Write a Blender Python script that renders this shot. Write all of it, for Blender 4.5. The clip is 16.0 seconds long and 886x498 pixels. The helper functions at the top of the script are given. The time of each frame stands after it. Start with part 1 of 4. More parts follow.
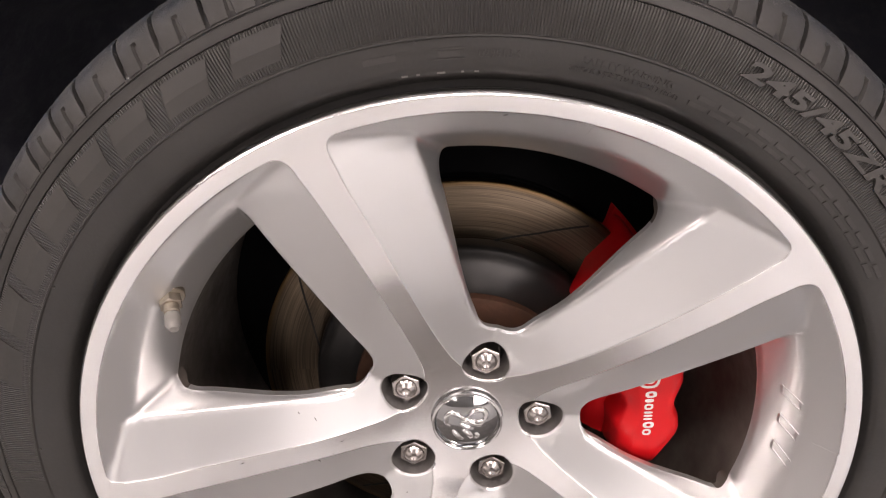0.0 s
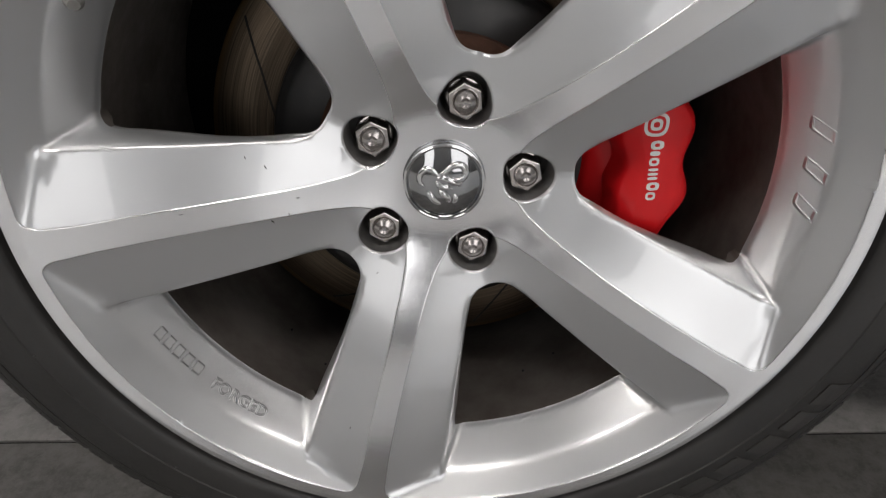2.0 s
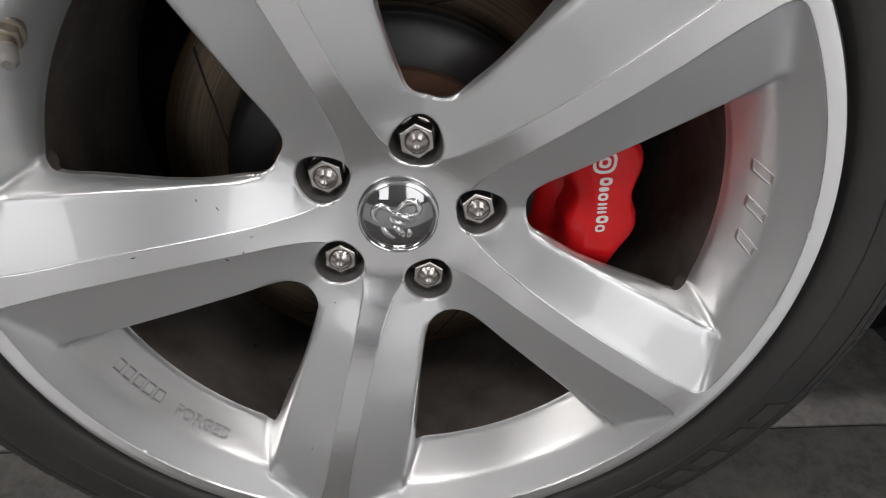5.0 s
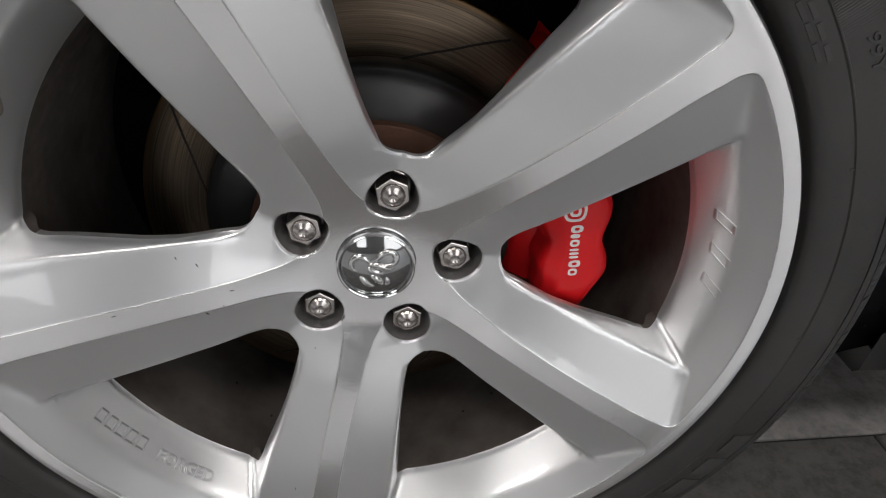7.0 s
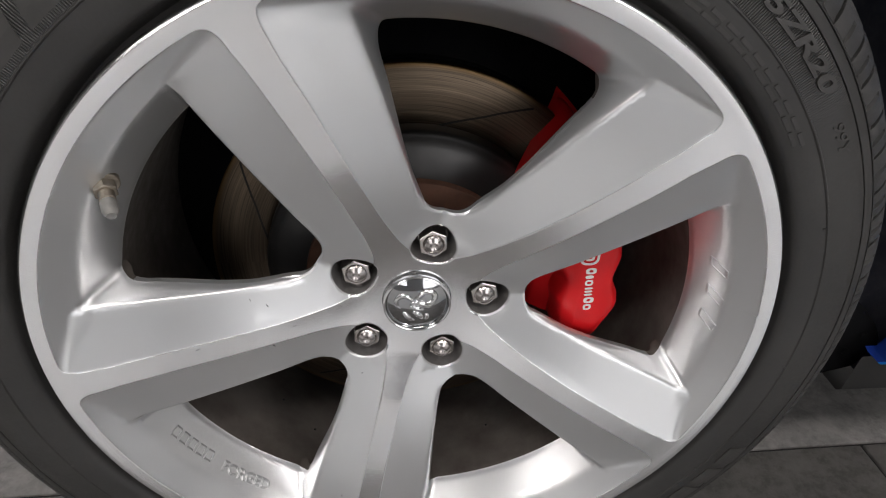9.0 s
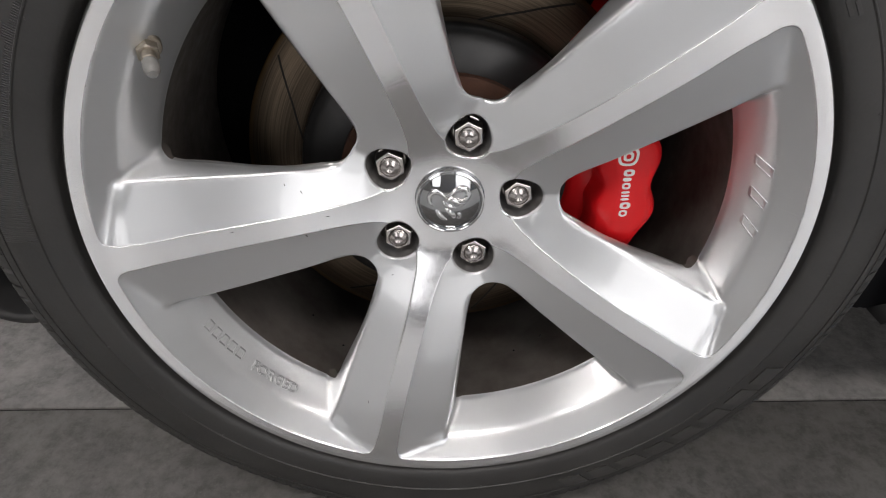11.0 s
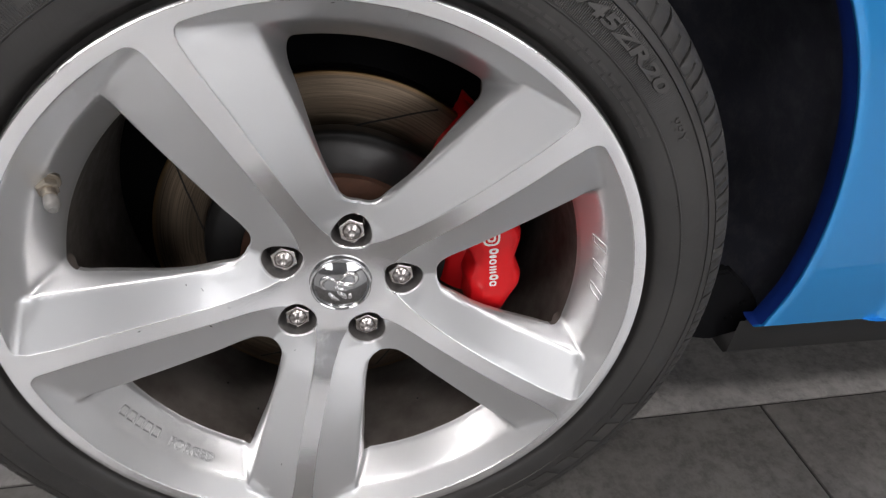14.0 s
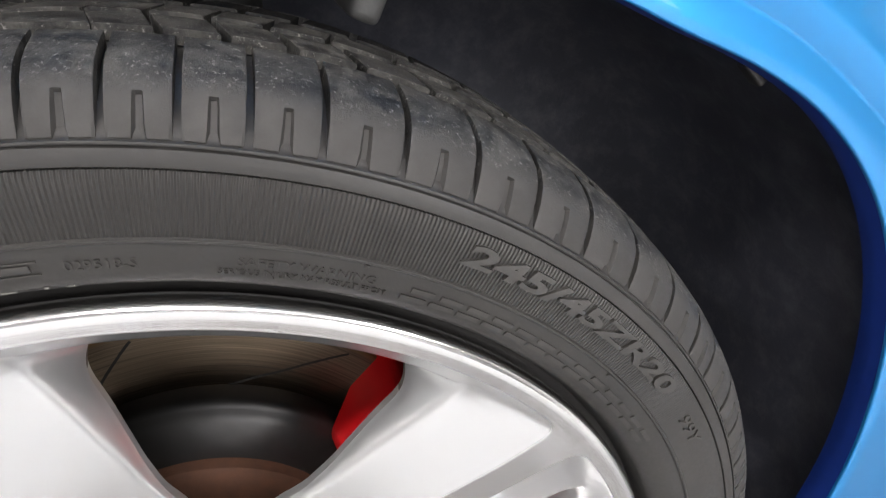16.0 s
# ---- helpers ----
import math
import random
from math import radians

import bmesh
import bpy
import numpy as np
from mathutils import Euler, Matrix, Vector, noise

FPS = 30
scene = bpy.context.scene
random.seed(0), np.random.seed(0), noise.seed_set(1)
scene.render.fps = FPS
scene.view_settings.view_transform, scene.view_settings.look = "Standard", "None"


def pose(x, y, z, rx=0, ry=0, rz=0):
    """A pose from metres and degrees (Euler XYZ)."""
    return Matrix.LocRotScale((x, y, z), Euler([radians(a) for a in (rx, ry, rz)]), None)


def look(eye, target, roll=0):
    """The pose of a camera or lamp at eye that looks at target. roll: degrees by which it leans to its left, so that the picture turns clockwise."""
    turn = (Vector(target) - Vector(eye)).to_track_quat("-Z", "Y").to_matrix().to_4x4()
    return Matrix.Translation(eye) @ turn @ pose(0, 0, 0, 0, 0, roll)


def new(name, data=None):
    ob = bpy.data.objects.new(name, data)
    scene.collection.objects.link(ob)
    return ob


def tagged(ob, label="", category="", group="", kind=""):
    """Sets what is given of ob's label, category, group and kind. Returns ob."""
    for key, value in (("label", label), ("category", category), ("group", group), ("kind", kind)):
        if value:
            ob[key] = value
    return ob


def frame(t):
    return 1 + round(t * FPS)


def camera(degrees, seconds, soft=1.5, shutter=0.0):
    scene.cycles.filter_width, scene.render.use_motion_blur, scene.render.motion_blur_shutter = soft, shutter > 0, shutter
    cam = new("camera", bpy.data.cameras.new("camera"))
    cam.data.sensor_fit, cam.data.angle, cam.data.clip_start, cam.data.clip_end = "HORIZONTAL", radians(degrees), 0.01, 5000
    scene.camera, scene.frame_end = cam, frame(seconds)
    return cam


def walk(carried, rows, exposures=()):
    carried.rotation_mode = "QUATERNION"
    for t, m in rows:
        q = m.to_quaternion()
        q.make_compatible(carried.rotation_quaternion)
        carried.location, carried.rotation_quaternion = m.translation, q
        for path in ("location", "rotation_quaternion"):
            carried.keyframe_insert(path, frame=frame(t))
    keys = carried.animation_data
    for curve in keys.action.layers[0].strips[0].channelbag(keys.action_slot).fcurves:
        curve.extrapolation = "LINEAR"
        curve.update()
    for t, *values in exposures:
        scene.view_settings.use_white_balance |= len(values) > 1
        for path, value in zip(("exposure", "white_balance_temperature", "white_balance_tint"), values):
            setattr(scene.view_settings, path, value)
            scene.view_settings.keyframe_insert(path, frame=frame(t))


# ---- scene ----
cam = camera(74.2, 16.0, soft=1.1, shutter=0.15)
PATH = [
    (0, (-0.0073, -0.3808, 0.6894), (-0.0597, 1.4341, -0.1492), -0.46),
    (0.5, (0.0071, -0.3764, 0.6609), (-0.0386, 1.4261, -0.2045), -0.07),
    (1, (0.0112, -0.3772, 0.6186), (-0.0438, 1.4212, -0.2547), -0.48),
    (1.5, (0.0058, -0.3744, 0.5691), (-0.0322, 1.3891, -0.3734), -0.47),
    (2, (0.0068, -0.3877, 0.5251), (-0.0271, 1.3466, -0.4704), -0.42),
    (2.5, (0.0116, -0.3985, 0.4943), (-0.0182, 1.3042, -0.5544), -0.41),
    (3, (0.0162, -0.4051, 0.5088), (-0.0088, 1.2870, -0.5571), -0.25),
    (3.5, (0.0175, -0.4056, 0.5560), (0.0025, 1.2774, -0.5244), -0.26),
    (4, (0.0176, -0.4000, 0.5911), (0.0143, 1.2802, -0.4938), -0.24),
    (4.5, (0.0134, -0.3904, 0.5938), (0.0227, 1.2845, -0.4991), -0.08),
    (5, (0.0247, -0.3684, 0.5714), (0.0623, 1.3033, -0.5259), 0.37),
    (5.2, (0.0448, -0.3512, 0.5595), (0.1029, 1.3162, -0.5435), 0.64),
    (7.3, (0.0179, -0.3590, 0.6164), (0.1214, 1.3037, -0.4901), 0.59),
    (7.5, (0.0091, -0.3607, 0.6192), (0.1145, 1.2972, -0.4945), 0.59),
    (8, (0.0017, -0.3739, 0.6142), (0.1198, 1.2760, -0.5101), 0.76),
    (8.5, (-0.0021, -0.3932, 0.6231), (0.0950, 1.2662, -0.4890), 0.47),
    (9, (0.0001, -0.3938, 0.6718), (0.0944, 1.2734, -0.4289), 0.39),
    (9.5, (-0.0029, -0.4053, 0.6175), (0.1045, 1.2427, -0.5105), 0.90),
    (9.7, (0.0000, -0.4185, 0.5947), (0.0940, 1.2315, -0.5317), 0.77),
    (11.8, (-0.0185, -0.4356, 0.6282), (-0.0408, 1.2288, -0.4805), 0.38),
    (12, (-0.0275, -0.4351, 0.6455), (-0.0446, 1.2349, -0.4547), 0.44),
    (12.5, (-0.0050, -0.4633, 0.6646), (-0.0194, 1.2098, -0.4310), 0.50),
    (13, (0.0274, -0.5068, 0.6738), (0.0403, 1.1646, -0.4246), 0.69),
    (13.5, (0.0461, -0.5231, 0.6748), (0.1597, 1.1409, -0.4288), 0.72),
    (14, (0.0399, -0.4587, 0.6952), (0.2515, 1.1997, -0.4025), 0.88),
    (14.5, (0.0572, -0.3664, 0.7139), (0.3568, 1.2984, -0.3533), 1.30),
    (15, (0.0808, -0.3175, 0.7181), (0.4366, 1.3737, -0.2885), 1.35),
    (15.5, (0.0916, -0.2938, 0.7299), (0.4639, 1.4247, -0.2231), 1.19),
    (16, (0.0851, -0.2551, 0.7527), (0.5056, 1.4692, -0.1693), 2.06),
]
# the phone's own exposure and white balance: seconds, stops, kelvin, tint
EXPOSURES = [(0.0, 0.86, 7400, 25), (0.5, 0.53, 7100, 20), (1.0, 0.23, 6900, 15), (1.6, -0.10, 6800, 14), (2.4, -0.16, 6640, 13), (3.5, -0.14, 6620, 13), (5.0, -0.10, 6620, 13), (7.5, -0.03, 6620, 13), (8.0, 0.02, 6620, 13), (9.0, 0.20, 6650, 14), (12.5, 0.25, 6600, 14), (13.0, 0.35, 6580, 14), (14.0, 0.43, 6580, 15), (14.5, 0.48, 6620, 16), (15.0, 0.88, 6700, 17), (15.5, 1.14, 6720, 15), (16.0, 1.46, 6670, 14)]
walk(cam, [(t, look(eye, target, roll)) for t, eye, target, roll in PATH], EXPOSURES)

# ---- light ----
world = bpy.data.worlds.new("room_air")
scene.world = world
world.use_nodes = True
world.node_tree.nodes["Background"].inputs[0].default_value = (0.6, 0.65, 0.7, 1)
world.node_tree.nodes["Background"].inputs[1].default_value = 0.03
scene.view_settings.exposure = 0.0

# flat ceiling panels of the workshop: x, y, length along x
TUBES = [(-2.4, -1.5, 1.2), (0.0, -1.5, 1.2), (2.4, -1.5, 1.2), (-3.6, -0.6, 1.2), (-3.9, 1.2, 1.2), (3.6, 0.7, 1.2), (-2.4, 3.3, 1.2), (2.4, 3.3, 1.2)]
LAMP_Z, CEIL_Z, LAMP_W = 2.72, 2.85, 0.36
for lx, ly, ll in TUBES:
    la = bpy.data.lights.new("panel_light", "AREA")
    la.shape, la.size, la.size_y, la.energy, la.color = "RECTANGLE", ll, LAMP_W, 9.8, (1.0, 0.985, 0.96)
    lo = new("panel_light", la)
    lo.matrix_world = pose(lx, ly, LAMP_Z - 0.03, 0, 0, 0)
# two unseen bright openings behind the camera, added for highlights on the wheel
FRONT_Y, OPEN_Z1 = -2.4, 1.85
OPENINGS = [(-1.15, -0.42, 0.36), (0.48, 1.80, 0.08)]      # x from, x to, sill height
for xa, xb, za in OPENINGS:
    la = bpy.data.lights.new("front_fill", "AREA")
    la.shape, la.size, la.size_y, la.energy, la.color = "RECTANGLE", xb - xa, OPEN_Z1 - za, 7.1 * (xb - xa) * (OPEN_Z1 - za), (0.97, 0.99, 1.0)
    lo = new("front_fill", la)
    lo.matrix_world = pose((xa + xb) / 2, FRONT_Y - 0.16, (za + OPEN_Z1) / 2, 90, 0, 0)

# ---- materials ----
def material(name, base, rough=0.5, metal=0.0):
    m = bpy.data.materials.new(name)
    m.use_nodes = True
    b = m.node_tree.nodes["Principled BSDF"]
    b.inputs["Base Color"].default_value = (*base, 1)
    b.inputs["Roughness"].default_value = rough
    b.inputs["Metallic"].default_value = metal
    return m, m.node_tree, b


def node(nt, kind, **values):
    n = nt.nodes.new(kind)
    for key, value in values.items():
        n.inputs[key].default_value = value
    return n


def noise_tex(nt, scale, detail=4.0, rough=0.6, coord=None):
    n = node(nt, "ShaderNodeTexNoise", Scale=scale, Detail=detail, Roughness=rough)
    if coord is None:
        coord = nt.nodes.new("ShaderNodeTexCoord").outputs["Object"]
    nt.links.new(coord, n.inputs["Vector"])
    return n.outputs["Fac"]


def ramp(nt, fac, lo, hi, a, b):
    n = nt.nodes.new("ShaderNodeMapRange")
    for key, value in (("From Min", lo), ("From Max", hi), ("To Min", a), ("To Max", b)):
        n.inputs[key].default_value = value
    nt.links.new(fac, n.inputs["Value"])
    return n.outputs["Result"]


def blend(nt, fac, c1, c2):
    n = nt.nodes.new("ShaderNodeMix")
    n.data_type = "RGBA"
    for slot, c in ((6, c1), (7, c2)):
        if isinstance(c, tuple):
            n.inputs[slot].default_value = (*c, 1)
        else:
            nt.links.new(c, n.inputs[slot])
    nt.links.new(fac, n.inputs[0])
    return n.outputs[2]


def calc(nt, op, a, b=None):
    n = nt.nodes.new("ShaderNodeMath")
    n.operation = op
    for i, v in enumerate((a, b)):
        if v is None:
            continue
        if isinstance(v, (int, float)):
            n.inputs[i].default_value = v
        else:
            nt.links.new(v, n.inputs[i])
    return n.outputs[0]


def bump(nt, b, height, strength, distance, after=None):
    n = node(nt, "ShaderNodeBump", Strength=strength, Distance=distance)
    nt.links.new(height, n.inputs["Height"])
    if after is not None:
        nt.links.new(after, n.inputs["Normal"])
    nt.links.new(n.outputs["Normal"], b.inputs["Normal"])
    return n.outputs["Normal"]


def wheel_polar(nt):
    """radius and angle about the axle, and y, as sockets"""
    sep = nt.nodes.new("ShaderNodeSeparateXYZ")
    nt.links.new(nt.nodes.new("ShaderNodeTexCoord").outputs["Object"], sep.inputs[0])
    x, y = sep.outputs["X"], sep.outputs["Y"]
    z = calc(nt, "SUBTRACT", sep.outputs["Z"], CZ)
    r = calc(nt, "SQRT", calc(nt, "ADD", calc(nt, "MULTIPLY", x, x), calc(nt, "MULTIPLY", z, z)))
    return r, calc(nt, "ARCTAN2", z, x), y


CZ = 0.358          # height of the axle
SPOKE0 = 112.6      # first spoke, degrees from the +x side
LUG0, LUG_R = 76.5, 0.0584
# the wheel is steered and leans a little against the car
WHEEL = Matrix.Translation((0.0004, 0.0007, CZ + 0.0006)) @ pose(0, 0, 0, -0.52, 0.90, 1.85) @ Matrix.Translation((0, 0, -CZ))

# painted silver
M_SILVER, nt, b = material("silver_paint", (0.56, 0.565, 0.57), 0.34, 0.78)
f = noise_tex(nt, 9000, 1)
nt.links.new(blend(nt, f, (0.65, 0.658, 0.665), (0.78, 0.79, 0.795)), b.inputs["Base Color"])
nt.links.new(ramp(nt, noise_tex(nt, 22, 5), 0.3, 0.7, 0.29, 0.35), b.inputs["Roughness"])
b.inputs["Coat Weight"].default_value = 1.0
b.inputs["Coat Roughness"].default_value = 0.02
b.inputs["Coat IOR"].default_value = 1.6
peel = node(nt, "ShaderNodeBump", Strength=0.035, Distance=0.0008)      # faint orange peel in the clear coat
nt.links.new(noise_tex(nt, 75, 1), peel.inputs["Height"])
nt.links.new(peel.outputs["Normal"], b.inputs["Coat Normal"])

# machined bright face, turned on a lathe: the sheen runs across the rings
M_BRIGHT, nt, b = material("machined_aluminium", (0.92, 0.92, 0.925), 0.28, 1.0)
b.inputs["Anisotropic"].default_value = 0.7
tang = nt.nodes.new("ShaderNodeTangent")
tang.direction_type, tang.axis = "RADIAL", "Y"
nt.links.new(tang.outputs[0], b.inputs["Tangent"])
r, a, y = wheel_polar(nt)
comb = nt.nodes.new("ShaderNodeCombineXYZ")
nt.links.new(calc(nt, "MULTIPLY", r, 2600.0), comb.inputs[0])
nt.links.new(calc(nt, "MULTIPLY", a, 3.0), comb.inputs[1])
rings = noise_tex(nt, 1.0, 2, 0.6, comb.outputs[0])
haze = noise_tex(nt, 70, 5, 0.7)
nt.links.new(calc(nt, "ADD", ramp(nt, rings, 0.3, 0.7, 0.12, 0.20), ramp(nt, haze, 0.45, 0.7, 0.0, 0.05)), b.inputs["Roughness"])
bump(nt, b, rings, 0.10, 0.0002)

# dusty inside of the barrel
M_BARREL, nt, b = material("brake_dusted_barrel", (0.12, 0.11, 0.10), 0.5, 0.25)
f = noise_tex(nt, 14, 6)
nt.links.new(blend(nt, ramp(nt, f, 0.35, 0.65, 0, 1), (0.17, 0.153, 0.138), (0.088, 0.073, 0.063)), b.inputs["Base Color"])
nt.links.new(ramp(nt, noise_tex(nt, 60), 0.3, 0.7, 0.4, 0.65), b.inputs["Roughness"])

M_PIT, nt, b = material("bare_lug_pocket", (0.3, 0.29, 0.28), 0.45, 0.7)
nt.links.new(blend(nt, noise_tex(nt, 300), (0.30, 0.29, 0.28), (0.46, 0.45, 0.44)), b.inputs["Base Color"])

M_CHROME, nt, b = material("chrome", (0.78, 0.78, 0.78), 0.07, 1.0)
nt.links.new(ramp(nt, noise_tex(nt, 150), 0.35, 0.75, 0.05, 0.16), b.inputs["Roughness"])
M_STEEL, nt, b = material("brushed_steel_nut", (0.56, 0.525, 0.505), 0.22, 1.0)
nt.links.new(ramp(nt, noise_tex(nt, 130), 0.3, 0.7, 0.17, 0.25), b.inputs["Roughness"])
M_CAP, nt, b = material("satin_cap", (0.42, 0.425, 0.43), 0.16, 1.0)
nt.links.new(ramp(nt, noise_tex(nt, 120), 0.3, 0.7, 0.05, 0.10), b.inputs["Roughness"])
M_BRASS, nt, b = material("dull_nickel_valve", (0.52, 0.46, 0.38), 0.38, 0.85)
nt.links.new(blend(nt, noise_tex(nt, 400), (0.30, 0.26, 0.21), (0.48, 0.43, 0.36)), b.inputs["Base Color"])
M_CLEAR, nt, b = material("grey_plastic_cap", (0.55, 0.54, 0.51), 0.35, 0.0)
nt.links.new(blend(nt, noise_tex(nt, 300), (0.19, 0.183, 0.172), (0.29, 0.283, 0.268)), b.inputs["Base Color"])


def rubber(name, ribs, pale=1.0):
    m, nt, b = material(name, (0.03, 0.03, 0.03), 0.62, 0.0)
    r, a, y = wheel_polar(nt)
    big = noise_tex(nt, 11, 5)
    fine = noise_tex(nt, 420, 3)
    lo, hi = (tuple(c * pale for c in col) for col in ((0.0200, 0.0190, 0.0178), (0.0360, 0.0342, 0.0320)))
    nt.links.new(blend(nt, ramp(nt, big, 0.3, 0.7, 0, 1), lo, hi), b.inputs["Base Color"])
    nt.links.new(ramp(nt, fine, 0.2, 0.8, 0.40, 0.56), b.inputs["Roughness"])
    b.inputs["Specular IOR Level"].default_value = 0.62
    first = bump(nt, b, fine, 0.25, 0.0004)
    if ribs:
        wave = calc(nt, "SINE", calc(nt, "MULTIPLY", a, 1180.0))
        inside = calc(nt, "MULTIPLY", calc(nt, "GREATER_THAN", r, 0.3052), calc(nt, "LESS_THAN", r, 0.3292))
        front = calc(nt, "MULTIPLY", calc(nt, "LESS_THAN", y, 0.0), ramp(nt, a, 0.60, 0.78, 0, 1))
        bump(nt, b, calc(nt, "MULTIPLY", wave, calc(nt, "MULTIPLY", inside, front)), 1.0, 0.0003, first)
    return m


M_TYRE = rubber("tyre_sidewall_rubber", True)
M_LETTER = rubber("raised_rubber", False, 1.5)
M_TREAD, nt, b = material("worn_shaded_tread", (0.05, 0.05, 0.05), 0.7, 0.0)
tc = nt.nodes.new("ShaderNodeTexCoord").outputs["Object"]
info = nt.nodes.new("ShaderNodeObjectInfo")
add = nt.nodes.new("ShaderNodeVectorMath")
nt.links.new(tc, add.inputs[0])
shift = nt.nodes.new("ShaderNodeCombineXYZ")
nt.links.new(calc(nt, "MULTIPLY", info.outputs["Random"], 9.0), shift.inputs[0])
nt.links.new(shift.outputs[0], add.inputs[1])
big = noise_tex(nt, 85, 7, 0.78, add.outputs[0])
apart = nt.nodes.new("ShaderNodeSeparateXYZ")
nt.links.new(tc, apart.inputs[0])
ragged = calc(nt, "ADD", apart.outputs["Y"], calc(nt, "MULTIPLY", calc(nt, "SUBTRACT", big, 0.5), 0.018))
used = ramp(nt, ragged, -0.0560, -0.0500, 0, 1)      # the part of the shoulder that meets the road
# the worn tone is also darkened for the shade under the arch
worn = blend(nt, ramp(nt, big, 0.42, 0.62, 0, 1), (0.0045, 0.0045, 0.005), (0.062, 0.060, 0.055))
nt.links.new(blend(nt, used, (0.040, 0.0387, 0.0370), worn), b.inputs["Base Color"])
specks = noise_tex(nt, 900, 3, 0.6, add.outputs[0])
pale = calc(nt, "MULTIPLY", used, ramp(nt, noise_tex(nt, 480, 5, 0.8, add.outputs[0]), 0.575, 0.68, 0, 0.85))
nt.links.new(blend(nt, pale, b.inputs["Base Color"].links[0].from_socket, (0.30, 0.29, 0.27)), b.inputs["Base Color"])
nt.links.new(ramp(nt, big, 0.3, 0.7, 0.5, 0.8), b.inputs["Roughness"])
bump(nt, b, calc(nt, "MULTIPLY", specks, calc(nt, "ADD", used, 0.12)), 0.6, 0.0008)

# brake parts
M_DISC, nt, b = material("scored_brake_disc", (0.22, 0.19, 0.155), 0.32, 1.0)
r, a, y = wheel_polar(nt)
comb = nt.nodes.new("ShaderNodeCombineXYZ")
nt.links.new(calc(nt, "MULTIPLY", r, 900.0), comb.inputs[0])
nt.links.new(calc(nt, "MULTIPLY", a, 1.2), comb.inputs[1])
rings = noise_tex(nt, 1.0, 3, 0.6, comb.outputs[0])
bump(nt, b, rings, 0.30, 0.0004)
b.inputs["Anisotropic"].default_value = 0.75
tang = nt.nodes.new("ShaderNodeTangent")
tang.direction_type, tang.axis = "RADIAL", "Y"
nt.links.new(tang.outputs[0], b.inputs["Tangent"])
edge = ramp(nt, r, 0.1785, 0.1825, 0, 1)
tone = blend(nt, ramp(nt, rings, 0.3, 0.7, 0, 1), (0.18, 0.138, 0.097), (0.068, 0.053, 0.040))
nt.links.new(blend(nt, edge, tone, (0.20, 0.125, 0.06)), b.inputs["Base Color"])
nt.links.new(ramp(nt, rings, 0.3, 0.7, 0.32, 0.46), b.inputs["Roughness"])
# the slot strips have no depth, so near-black stands for their shade
M_SLOT, nt, b = material("slot_shade", (0.012, 0.010, 0.009), 0.95, 0.0)
nt.links.new(blend(nt, noise_tex(nt, 300), (0.008, 0.007, 0.006), (0.02, 0.017, 0.014)), b.inputs["Base Color"])
M_HAT, nt, b = material("dull_disc_hat", (0.13, 0.125, 0.12), 0.42, 0.85)
nt.links.new(blend(nt, noise_tex(nt, 40, 5), (0.050, 0.050, 0.050), (0.095, 0.092, 0.09)), b.inputs["Base Color"])
M_RUST, nt, b = material("rusty_hub", (0.20, 0.085, 0.045), 0.8, 0.1)
nt.links.new(blend(nt, noise_tex(nt, 90, 6), (0.04, 0.017, 0.010), (0.12, 0.050, 0.026)), b.inputs["Base Color"])
bump(nt, b, noise_tex(nt, 350), 0.5, 0.001)
M_RED, nt, b = material("red_caliper_paint", (0.62, 0.012, 0.016), 0.42, 0.0)
nt.links.new(blend(nt, noise_tex(nt, 35, 5), (0.64, 0.008, 0.011), (0.76, 0.011, 0.014)), b.inputs["Base Color"])
bump(nt, b, noise_tex(nt, 420, 2), 0.08, 0.0006)
b.inputs["Specular IOR Level"].default_value = 0.3
b.inputs["Coat Weight"].default_value = 0.25
b.inputs["Coat Roughness"].default_value = 0.15
M_WHITE, nt, b = material("white_print", (0.8, 0.79, 0.77), 0.4, 0.0)
nt.links.new(blend(nt, noise_tex(nt, 200), (0.74, 0.73, 0.7), (0.84, 0.83, 0.81)), b.inputs["Base Color"])

# body
M_BLUE, nt, b = material("blue_metallic_paint", (0.015, 0.17, 0.62), 0.35, 0.6)
nt.links.new(blend(nt, noise_tex(nt, 7000, 1), (0.010, 0.262, 0.68), (0.019, 0.35, 0.80)), b.inputs["Base Color"])
b.inputs["Coat Weight"].default_value = 1.0
b.inputs["Coat Roughness"].default_value = 0.03
# body blue with the shade of the inward fold mixed in
M_BLUE_SHADE, nt, b = material("blue_paint_shade", (0.004, 0.025, 0.20), 0.5, 0.0)
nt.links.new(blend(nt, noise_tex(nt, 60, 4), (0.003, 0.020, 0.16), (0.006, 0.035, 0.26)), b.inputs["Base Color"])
M_LINER, nt, b = material("black_liner_plastic", (0.012, 0.012, 0.013), 0.5, 0.0)
nt.links.new(blend(nt, ramp(nt, noise_tex(nt, 34, 8, 0.72), 0.46, 0.80, 0, 1), (0.046, 0.048, 0.064), (0.105, 0.108, 0.126)), b.inputs["Base Color"])
bump(nt, b, noise_tex(nt, 260), 0.3, 0.001)
M_SILL, nt, b = material("black_sill_plastic", (0.02, 0.02, 0.02), 0.5, 0.0)
nt.links.new(blend(nt, noise_tex(nt, 25, 5), (0.014, 0.014, 0.015), (0.035, 0.034, 0.032)), b.inputs["Base Color"])
# black flap rubber; also stands for shade behind the disc and round the valve
M_FLAP_AND_SHADE, nt, b = material("black_rubber_and_shade", (0.01, 0.01, 0.011), 0.85, 0.0)
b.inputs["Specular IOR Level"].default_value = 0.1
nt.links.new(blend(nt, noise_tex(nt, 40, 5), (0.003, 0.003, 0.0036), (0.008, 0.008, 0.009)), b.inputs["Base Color"])
